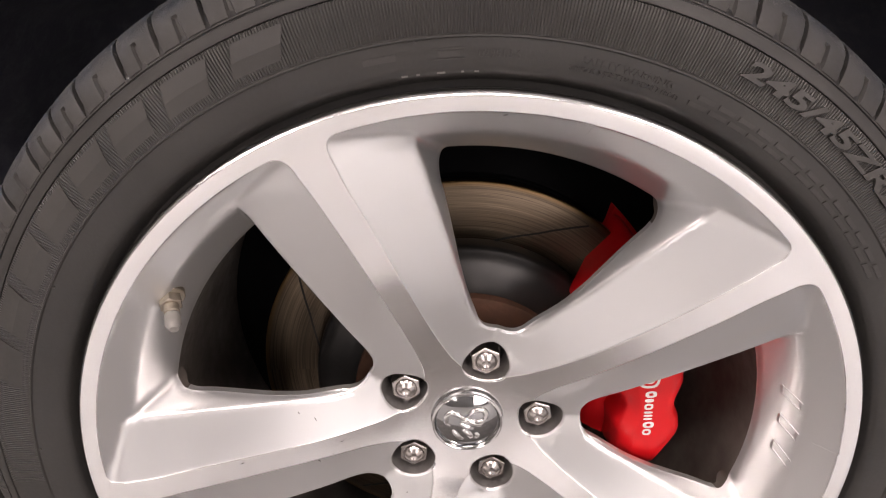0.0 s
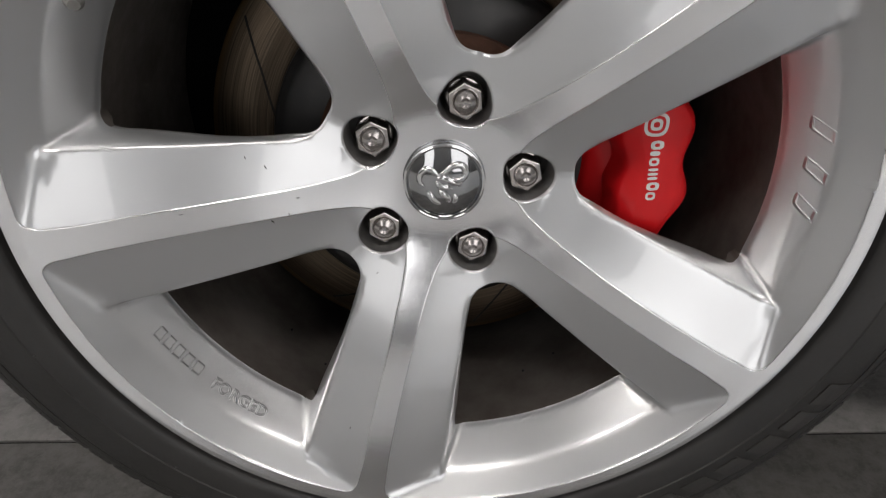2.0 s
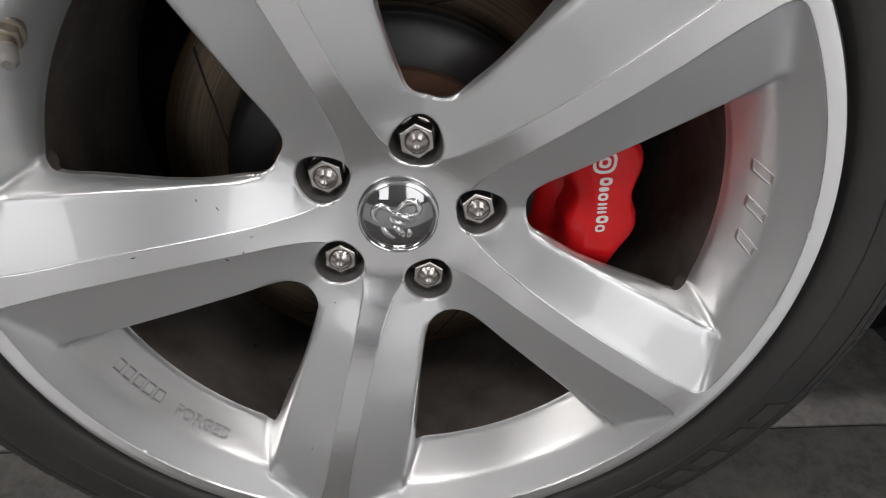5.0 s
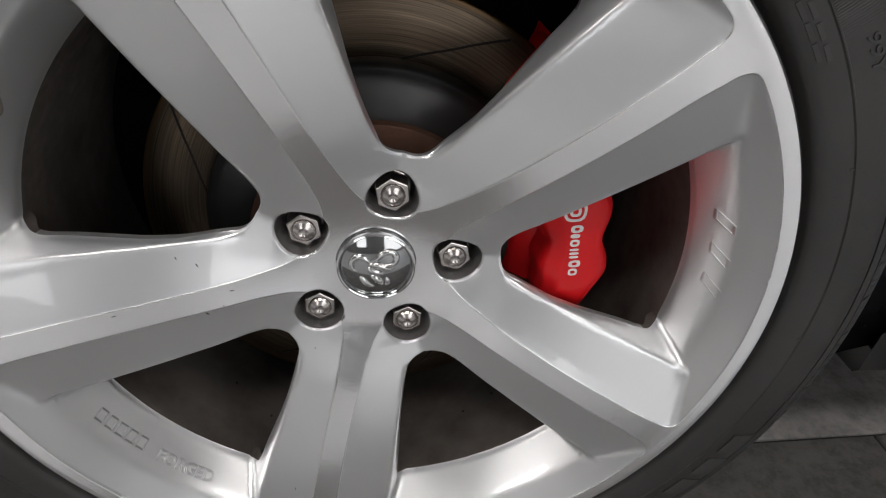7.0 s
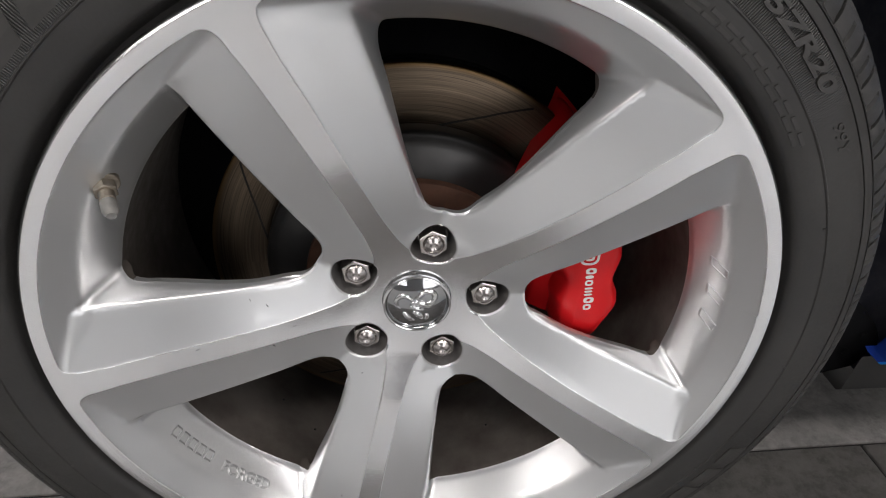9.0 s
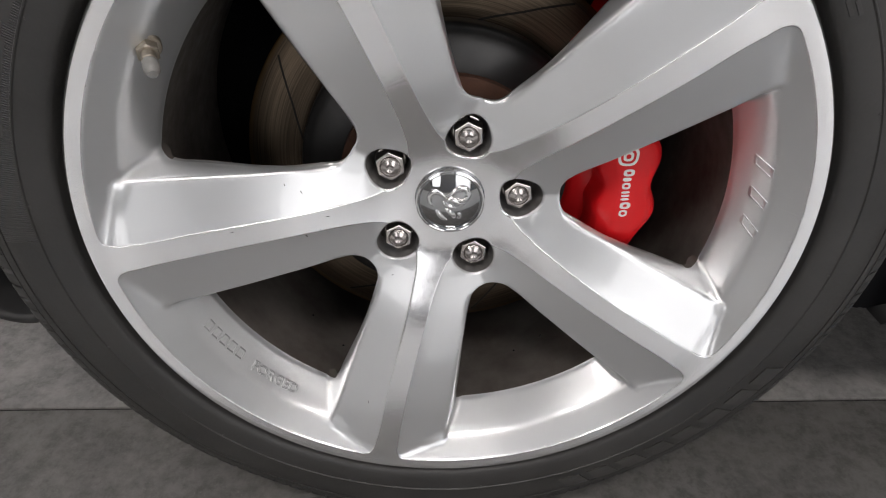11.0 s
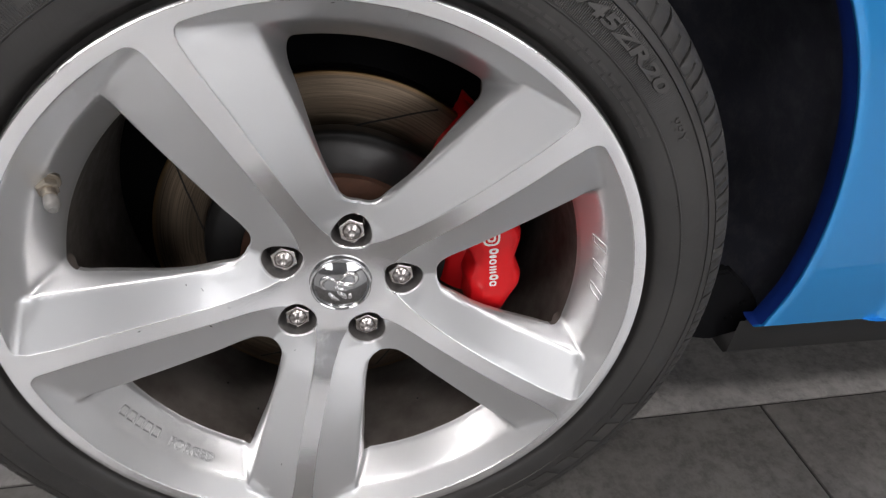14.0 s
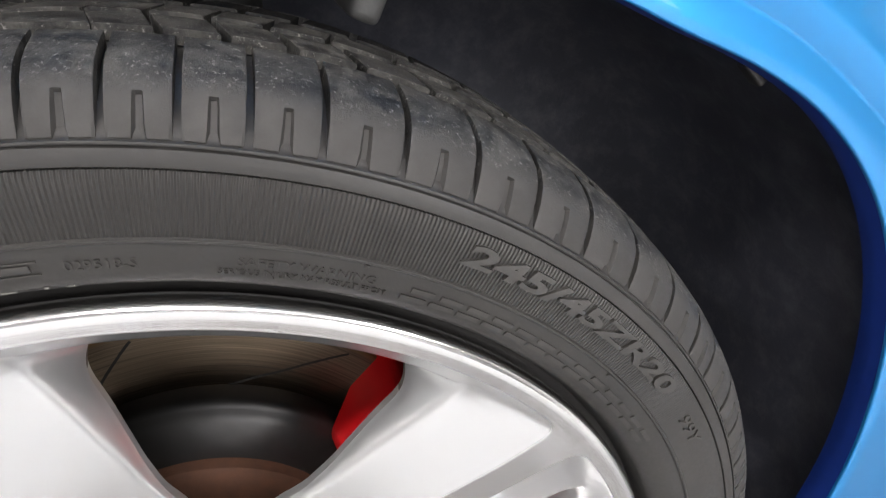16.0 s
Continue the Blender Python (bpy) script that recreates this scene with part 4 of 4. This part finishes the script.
bar("raised_bar", 95.4, 92.2, 0.2922, 0.2928, side_y, 0.0007, M_LETTER, tyre)
bar("raised_bar", 95.4, 92.2, 0.2976, 0.2982, side_y, 0.0007, M_LETTER, tyre)
bar("raised_bar", 94.9, 92.7, 0.2938, 0.2968, side_y, 0.0006, M_LETTER, tyre)
bar("raised_bar", 102.6, 99.2, 0.2944, 0.2976, side_y, 0.0006, M_LETTER, tyre)
for a, w in ((99.0, 0.7), (97.4, 0.4), (95.2, 0.9), (92.6, 0.3), (91.2, 0.5)):
    bar("scuff", a, a - w, 0.2850, 0.2860, side_y, 0.0004, M_CLEAR, tyre)
for q in range(14):
    t0 = 90 + 360 / 14 * q + 7
    bar("moulding_nub", t0, t0 + 0.3, 0.3015, 0.3030, side_y, 0.0012, M_LETTER, tyre)

# ---- brake ----
disc = part_mesh("brake_disc", lathe("brake_disc", [(0.128, 0.0740), (0.128, 0.0690), (0.1300, 0.0680), (0.1820, 0.0680), (0.1835, 0.0692), (0.1835, 0.0780), (0.178, 0.0785), (0.175, 0.0895), (0.177, 0.0900), (0.177, 0.0980), (0.1765, 0.0995), (0.10, 0.0995)], 180), M_DISC, car, "scored slotted steel brake disc with rusty edge")
disc.matrix_basis = WHEEL
part_mesh("disc_hat", lathe("disc_hat", [(0.1335, 0.0680), (0.1332, 0.0560), (0.1322, 0.0520), (0.1300, 0.0500), (0.1285, 0.0492), (0.1270, 0.0470), (0.1215, 0.0440), (0.1120, 0.0415), (0.1000, 0.0400), (0.0965, 0.0398), (0.020, 0.0398)], 120), M_HAT, disc, "dull grey disc hat")
part_mesh("hub_flange", lathe("hub_flange", [(0.0966, 0.0398), (0.0962, 0.0315), (0.0945, 0.0302), (0.0780, 0.0298), (0.0600, 0.0290), (0.02, 0.0286)], 96), M_RUST, disc, "rust-brown hub flange")


slot_turn = spline([0.128, 0.138, 0.1475, 0.160, 0.178], [0.0, -9.5, -17.0, -23.5, -31.0])


def disc_slot(first):
    """a milled groove that runs out and clockwise over the disc, drawn as a flat strip with its shade in the colour"""
    line = [polar(r, first + float(slot_turn(r)), 0.0) for r in np.linspace(0.130, 0.1765, 14)]
    verts = []
    for i, (x, _, z) in enumerate(line):
        (xa, _, za), (xb, _, zb) = line[max(0, i - 1)], line[min(13, i + 1)]
        ln = math.hypot(xb - xa, zb - za)
        for w in (-0.0009, 0.0009):
            verts.append((x - (zb - za) / ln * w, 0.0677, z + (xb - xa) / ln * w))
    return part_mesh("slot", mesh_of("slot", verts, grid_faces(14, 2)), M_SLOT, disc)
for k in range(8):
    disc_slot(85.5 + 45 * k)

# its outer cone is an added black backing for the dark inside the wheel
shield = part_mesh("dust_shield_backing", lathe("dust_shield_backing", [(0.06, 0.105), (0.178, 0.104), (0.181, 0.102), (0.182, 0.100), (0.186, 0.103), (0.215, 0.140), (0.2410, 0.169), (0.212, 0.145), (0.183, 0.109), (0.06, 0.112)], 120), M_FLAP_AND_SHADE, car, "dust shield behind the disc, widened and blackened as shade")
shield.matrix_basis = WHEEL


def build_caliper():
    """a long curved body that straddles the disc, lobed along both sides"""
    prof = [(-1.0, 0.050), (-1.0, 0.021), (-0.98, 0.011), (-0.93, 0.0050), (-0.84, 0.0012), (-0.48, -0.0032), (-0.44, -0.0038), (0.0, -0.0041), (0.45, -0.0036), (0.72, -0.0016), (0.86, 0.0030), (0.96, 0.011), (1.0, 0.023), (1.0, 0.098)]
    n, verts = 64, []
    a0, a1 = -19.5, 49.0
    for i in range(n):
        t = a0 + (a1 - a0) * i / (n - 1)
        end = min((t - a0) / 9.0, (a1 - t) / 2.5)
        up = max(0.0, min(1.0, (t - 22) / 22))
        shrink = math.sqrt(max(0.0, 1 - (1 - min(1, end))**2)) * (0.55 if t < 20 else 0.22) + (0.45 if t < 20 else 0.78)
        lobe = math.cos(2 * math.pi * (t + 4) / 17.5) * (1 - up)
        for q, y in prof:
            hw = (0.0255 + (0.0042 if q > 0 else 0.0022) * lobe + 0.0085 * up) * shrink
            drop = (1 - min(1, end)) ** 2 * 0.010
            r = 0.153 + 0.009 * up + q * hw + (0.010 * q if abs(q) >= 1 and y > 0.015 and q < 0 else 0)
            yy = y + drop + 0.018 * up if y < 0.021 else max(y, 0.025 + 0.018 * up)
            if q < -0.9 and y > 0.015:
                r = 0.153 + 0.009 * up - hw - (0.014 if y > 0.05 else 0.002)
            verts.append(polar(r, t, yy))
    m = len(prof)
    faces = grid_faces(n, m)
    faces += [tuple(range(m)), tuple((n - 1) * m + j for j in range(m - 1, -1, -1))]
    me = mesh_of("brake_caliper", verts, faces)
    me.set_sharp_from_angle(angle=radians(45))
    return part_mesh("brake_caliper", me, M_RED, car, "glossy red brake caliper with white print")

caliper = build_caliper()
caliper.matrix_basis = WHEEL
# inner ledge of the caliper, deeper than its face
verts, n = [], 40
for i in range(n):
    t = -18 + 42 * i / (n - 1)
    for r, y in ((0.131, 0.030), (0.122, 0.032), (0.113, 0.036), (0.107, 0.042), (0.105, 0.054)):
        verts.append(polar(r, t, y))
part_mesh("caliper_bridge", mesh_of("caliper_bridge", verts, grid_faces(n, 5)), M_RED, caliper)


verts, n = [], 40
for i in range(n):
    t = -18 + 66 * i / (n - 1)
    for r, y in ((0.135, 0.135), (0.135, 0.104), (0.150, 0.098), (0.190, 0.098), (0.199, 0.106), (0.199, 0.135)):
        verts.append(polar(r, t, y))
faces = grid_faces(n, 6) + [tuple(range(6)), tuple((n - 1) * 6 + j for j in range(5, -1, -1))]
part_mesh("caliper_rear", mesh_of("caliper_rear", verts, faces, False), M_RED, caliper)


# rings and plain blocks stand for the maker's mark
def print_shape(cx, cz, outer, inner, tilt, name="print_mark"):
    """a flat printed shape of the given half sizes, with or without a hole"""
    bm, n = bmesh.new(), 28
    def ring(a, b):
        out = []
        for i in range(n):
            t = 2 * math.pi * i / n
            p = [math.copysign(abs(f) ** 0.75, f) for f in (math.cos(t), math.sin(t))]
            x, z = a * p[0], b * p[1]
            out.append(bm.verts.new((cx + x * math.cos(tilt) - z * math.sin(tilt), -0.0046, cz + x * math.sin(tilt) + z * math.cos(tilt))))
        return out
    big = ring(*outer)
    if inner:
        small = ring(*inner)
        for i in range(n):
            j = (i + 1) % n
            bm.faces.new((big[i], big[j], small[j], small[i]))
    else:
        bm.faces.new(big)
    part(name, bm, M_WHITE, caliper)
print_shape(0.1439, 0.4011, (0.0084, 0.0084), (0.0062, 0.0062), 0.0, "print_ring")
print_shape(0.1439, 0.4011, (0.0042, 0.0042), (0.0020, 0.0020), 0.0, "print_ring")
for z, half, hole in ((0.3866, 0.0032, 0.0013), (0.3805, 0.0018, 0), (0.3744, 0.0031, 0.0012), (0.3685, 0.0011, 0), (0.3652, 0.0011, 0), (0.3619, 0.0011, 0), (0.3558, 0.0032, 0.0013), (0.3482, 0.0032, 0.0014)):
    x = 0.1463 + (0.3890 - z) * 0.075 + (0.0006 if half > 0.00315 and z > 0.35 else -0.0004)
    print_shape(x, z, (0.0046 if half > 0.00315 and z > 0.35 else 0.0036, half), (0.0018, hole) if hole else None, 0.05)
for t in (-13, 42):
    bm = bmesh.new()
    bmesh.ops.create_cone(bm, cap_ends=True, segments=6, radius1=0.0065, radius2=0.0060, depth=0.006, matrix=Matrix.Translation(polar(0.168, t, 0.012)) @ Matrix.Rotation(radians(90), 4, "X"))
    part("caliper_bolt", bm, M_RED, caliper)


def rim_depth(x, z):
    """depth of the rim's front at places of the wheel's face"""
    x, z = np.asarray(x, float), np.asarray(z, float)
    t = (np.arctan2(z, x) - radians(SPOKE0) + radians(36)) % radians(72) - radians(36)
    r = np.hypot(x, z)
    return surface(r * np.cos(t), r * np.sin(t))[0]


def rim_point(x, z):
    return float(rim_depth([x], [z])[0])


def nick(x, z, length, width, tilt):
    bm = bmesh.new()
    n = 8
    ring = []
    for i in range(n):
        a = 2 * math.pi * i / n
        u, v = length / 2 * math.cos(a), width / 2 * math.sin(a) * (1 + 0.3 * math.cos(3 * a))
        xx, zz = x + u * math.cos(tilt) - v * math.sin(tilt), z + u * math.sin(tilt) + v * math.cos(tilt)
        ring.append(bm.verts.new((xx, rim_point(xx, zz) - 0.00015, CZ + zz)))
    bm.faces.new(ring)
    part("nick", bm, M_SILL, rim)
for x, z, length, width, tilt in ((-0.119, 0.019, 0.0035, 0.0007, -1.1), (-0.131, 0.026, 0.0026, 0.0006, -1.2), (-0.1065, -0.0150, 0.0032, 0.0008, -1.1), (-0.118, -0.0190, 0.0034, 0.0010, -1.0), (-0.050, -0.071, 0.0018, 0.0006, 0.4), (-0.100, -0.0035, 0.003, 0.0006, -0.2), (-0.172, -0.006, 0.003, 0.0006, 0.1), (-0.075, -0.196, 0.003, 0.0006, 1.4), (0.012, 0.262, 0.003, 0.0006, 0.2)):
    nick(x, z, length, width, tilt)
for a, r, y in ((-70, 0.2348, 0.05), (-118, 0.2348, 0.045), (-62, 0.2350, 0.06), (-128, 0.2352, 0.07), (-105, 0.2355, 0.08)):
    bm = bmesh.new()
    bmesh.ops.create_uvsphere(bm, u_segments=8, v_segments=6, radius=0.0014, matrix=Matrix.Translation(polar(r, a, y)))
    part("dirt_speck", bm, M_SILL, rim)

# wheel markings: brand words as plain outlined shapes, the other word as it stands
def outline(loop, width, rise, name="outlined_mark"):
    """a thin raised line round a closed shape of (radius, degrees) on the rim's inner wall"""
    p = np.array([(r * math.cos(radians(a)), r * math.sin(radians(a))) for r, a in loop])
    fine = np.vstack([p[i] + (p[(i + 1) % len(p)] - p[i]) * k for i in range(len(p)) for k in np.linspace(0, 1, 6)[:-1, None]])
    d = np.roll(fine, -1, 0) - np.roll(fine, 1, 0)
    nrm = np.c_[-d[:, 1], d[:, 0]] / np.linalg.norm(d, axis=1)[:, None]
    verts, n = [], len(fine)
    for off, up in ((-width, -0.0002), (-width * 0.35, rise), (width * 0.35, rise), (width, -0.0002)):
        q = fine + nrm * off
        y = rim_depth(q[:, 0], q[:, 1]) - up
        verts += list(zip(q[:, 0], y, CZ + q[:, 1]))
    faces = [(k * n + i, k * n + (i + 1) % n, (k + 1) * n + (i + 1) % n, (k + 1) * n + i) for k in range(3) for i in range(n)]
    return part_mesh(name, mesh_of(name, verts, faces, False), M_SILVER, rim)
for k in range(5):
    a = -153.2 + 2.38 * k
    outline([(0.2438, a), (0.2438, a + 1.75), (0.2400, a + 1.65), (0.2400, a + 0.1)], 0.0005, 0.0011)
for a in (-3.2, 3.0, 9.6):
    outline([(0.2470, a + 0.3), (0.2470, a + 2.1), (0.2455, a + 2.5), (0.2402, a + 3.9), (0.2402, a + 2.1), (0.2414, a + 1.7)], 0.0008, 0.0014)
v, fc = text_verts("FORGED", 0.0, 0.0, 0.045)
x = np.radians(-138.9 + 12.1 * v[:, 0])
r = 0.2440 - 0.0042 * v[:, 1]
y = rim_depth(r * np.cos(x), r * np.sin(x)) - 0.0003 - 0.0013 * (v[:, 2] + 0.045) / 0.09
part_mesh("lettering", mesh_of("lettering", list(zip(r * np.cos(x), y, CZ + r * np.sin(x))), fc, False), M_SILVER, rim, "raised word on the rim wall")

# ---- bodywork ----
lip_r = spline([-25, -12, -6, 0, 12, 18, 24, 30, 36, 42, 48, 54, 58, 66, 75, 90, 110, 130, 150, 170, 185, 200, 215], [0.470, 0.477, 0.488, 0.493, 0.4972, 0.4984, 0.4980, 0.4952, 0.4885, 0.4775, 0.4622, 0.4458, 0.4388, 0.4305, 0.4285, 0.43, 0.434, 0.442, 0.447, 0.450, 0.457, 0.462, 0.47])


band_w = spline([-16, 12, 28, 39, 50, 60, 120, 196], [0.14, 0.115, 0.042, 0.022, 0.023, 0.026, 0.028, 0.04])   # the band widens towards the door


def build_fender(first, last, foot, name, mat, label):
    """the panel round the wheel opening: return flange, raised band along the edge, then the side"""
    prof = [(0.0012, 0.0068), (0.0010, 0.0052), (0.0014, 0.0040), (0.0026, 0.0034), (0.012, 0.0034), (0.0205, 0.0040), (0.0220, 0.0044), (0.0235, 0.0036), (0.0300, 0.0004), (0.0370, -0.0022), (0.0400, -0.0026), (0.046, -0.0014), (0.060, 0.0034), (0.09, 0.0085), (0.22, 0.012), (0.40, 0.014), (0.62, 0.03)]
    verts, n = [], 130
    for i in range(n):
        t = first + (last - first) * i / (n - 1)
        for o, y in prof:
            o = o if o <= 0.012 else 0.012 + (o - 0.012) * (float(band_w(t)) - 0.012) / 0.010 if o <= 0.022 else o + float(band_w(t)) - 0.022
            x, yy, z = polar(float(lip_r(t)) + o, t, y)
            verts.append((x, yy + 0.03 * max(0, z - 0.75) ** 2, max(z, foot + 0.00002 * o)))
    me = mesh_of(name, verts, grid_faces(n, len(prof)))
    me.set_sharp_from_angle(angle=radians(50))
    return part_mesh(name, me, mat, car, label)
build_fender(-16, 162, 0.2600, "front_fender", M_BLUE, "glossy bright blue front fender with flared arch")
# rolled black edge of the bumper ahead of the wheel
run = np.array((-0.011, 0.008)) + np.array([(-0.440, 0.50), (-0.459, 0.42), (-0.468, 0.36), (-0.473, 0.30), (-0.470, 0.264), (-0.461, 0.238), (-0.447, 0.221), (-0.430, 0.211), (-0.412, 0.208), (-0.400, 0.212)])
kx, kz = spline(np.arange(10), run[:, 0]), spline(np.arange(10), run[:, 1])
verts, n = [], 64
for i in range(n):
    q = 9 * i / (n - 1)
    dx, dz = float(kx(q + 0.05) - kx(q - 0.05)), float(kz(q + 0.05) - kz(q - 0.05))
    ln = math.hypot(dx, dz)
    for o, y in ((0.000, 0.140), (0.000, 0.016), (0.0015, 0.0125), (0.0040, 0.0110), (0.0090, 0.0115), (0.0115, 0.0140), (0.0120, 0.0200), (0.0120, 0.160)):
        verts.append((float(kx(q)) + dz / ln * o, y, float(kz(q)) - dx / ln * o))
me = mesh_of("bumper_edge", verts, grid_faces(n, 8))
part_mesh("bumper_edge", me, M_SILL, car, "black rolled bumper edge ahead of the wheel")
# the edge folded in towards the liner; its shade is put into a darker blue
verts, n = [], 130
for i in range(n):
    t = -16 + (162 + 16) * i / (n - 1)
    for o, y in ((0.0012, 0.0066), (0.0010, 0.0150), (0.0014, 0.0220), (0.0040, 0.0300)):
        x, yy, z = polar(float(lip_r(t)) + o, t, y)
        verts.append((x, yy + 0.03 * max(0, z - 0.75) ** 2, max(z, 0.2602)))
part_mesh("folded_edge", mesh_of("folded_edge", verts, grid_faces(n, 4)), M_BLUE_SHADE, car, "folded edge of the wheel arch, blue darkened for its shade")


def sweep_x(name, rows, x0, x1, mat, label):
    verts = []
    xs = np.linspace(x0, x1, 12)
    for x in xs:
        verts += [(x, y, z) for y, z in rows]
    me = mesh_of(name, verts, grid_faces(len(xs), len(rows)))
    me.set_sharp_from_angle(angle=radians(35))
    return part_mesh(name, me, mat, car, label)

sweep_x("sill", [(0.0185, 0.2565), (0.0190, 0.2545), (0.0225, 0.2060), (0.028, 0.1990), (0.075, 0.1990), (0.30, 0.190), (0.41, 0.152)], 0.450, 1.6, M_SILL, "black plastic sill under the door")
sweep_x("sill_trim", [(0.0165, 0.2599), (0.0135, 0.2593), (0.0140, 0.2573), (0.0185, 0.2567)], 0.478, 1.6, M_CAST, "thin light trim along the sill")
sweep_x("door", [(0.0165, 0.2597), (0.013, 0.30), (0.010, 0.5), (0.012, 0.72), (0.03, 0.92), (0.08, 0.98)], 1.02, 2.0, M_BLUE, "blue door panel")
sweep_x("bonnet", [(0.05, 0.985), (0.12, 1.01), (0.5, 1.04), (1.6, 1.04)], -1.0, 1.2, M_BLUE, "blue bonnet")
sweep_x("underbody", [(0.40, 0.15), (1.7, 0.15)], -0.9, 2.2, M_SILL, "black underbody")
sweep_x("far_side", [(1.7, 0.16), (1.75, 0.5), (1.6, 1.04)], -1.0, 2.2, M_SILL, "far side of the car")

# wheel-arch liner: a barrel, its inner wall, and the flaps at both feet
verts, n = [], 100
prof = [(0.004, 0.026), (0.022, 0.034), (0.034, 0.10), (0.030, 0.16), (0.036, 0.22), (0.028, 0.30), (0.0, 0.36), (-0.10, 0.385), (-0.25, 0.40), (-0.44, 0.40)]
for i in range(n):
    t = -17 + (193 + 17) * i / (n - 1)
    for o, y in prof:
        rr = max(0.02, float(lip_r(t)) + o)
        verts.append(polar(rr + 0.003 * math.sin(t * 0.9) * (o > 0.01), t, y))
part_mesh("arch_liner", mesh_of("arch_liner", verts, grid_faces(n, len(prof))), M_LINER, car, "black plastic wheel-arch liner")


def flap(pts, y0, y1, name, label):
    bm = bmesh.new()
    lo = [bm.verts.new((x, y0, z)) for x, z in pts]
    hi = [bm.verts.new((x, y1, z)) for x, z in pts]
    bm.faces.new(lo)
    bm.faces.new(hi[::-1])
    for i in range(len(pts)):
        j = (i + 1) % len(pts)
        bm.faces.new((lo[i], hi[i], hi[j], lo[j]))
    bmesh.ops.recalc_face_normals(bm, faces=bm.faces[:])
    bmesh.ops.bevel(bm, geom=bm.edges[:], offset=0.004, segments=2, affect="EDGES")
    part(name, bm, M_FLAP_AND_SHADE, car, label)
flap([(0.385, 0.30), (0.386, 0.235), (0.398, 0.212), (0.440, 0.202), (0.474, 0.212), (0.497, 0.240), (0.482, 0.268), (0.462, 0.290), (0.440, 0.31)], 0.046, 0.064, "rear_flap", "black liner bracket with two bolts behind the wheel")
for x, y, z in ((0.467, 0.0445, 0.261), (0.455, 0.0445, 0.239)):
    bm = bmesh.new()
    bmesh.ops.create_cone(bm, cap_ends=True, segments=16, radius1=0.0045, radius2=0.0035, depth=0.003, matrix=Matrix.Translation((x, y, z)) @ Matrix.Rotation(radians(90), 4, "X"))
    part("bracket_bolt", bm, M_FLAP_AND_SHADE, car, "small black bolt")
bm = box_bm(-0.009, 0.009, -0.005, 0.005, -0.003, 0.003, 0.0025, 3)
bm.transform(pose(0.3235, 0.027, 0.6965, 0, 40, 0))
part("liner_clip", bm, M_SILL, car, "small grey clip holding the liner")
# inner parts above the tyre
bm = bmesh.new()
bmesh.ops.create_cone(bm, cap_ends=True, segments=24, radius1=0.030, radius2=0.024, depth=0.34, matrix=Matrix.Translation((0.03, 0.27, 0.72)) @ Matrix.Rotation(radians(8), 4, "X"))
for fc in bm.faces:
    fc.smooth = True
part("strut", bm, M_SILL, car, "black suspension strut")
bm = box_bm(-0.013, 0.013, -0.03, 0.03, -0.022, 0.022, 0.008, 3)
bm.transform(pose(0.135, 0.25, 0.722, 10, 20, 15))
part("control_arm", bm, M_CAST, car, "cast aluminium suspension arm")
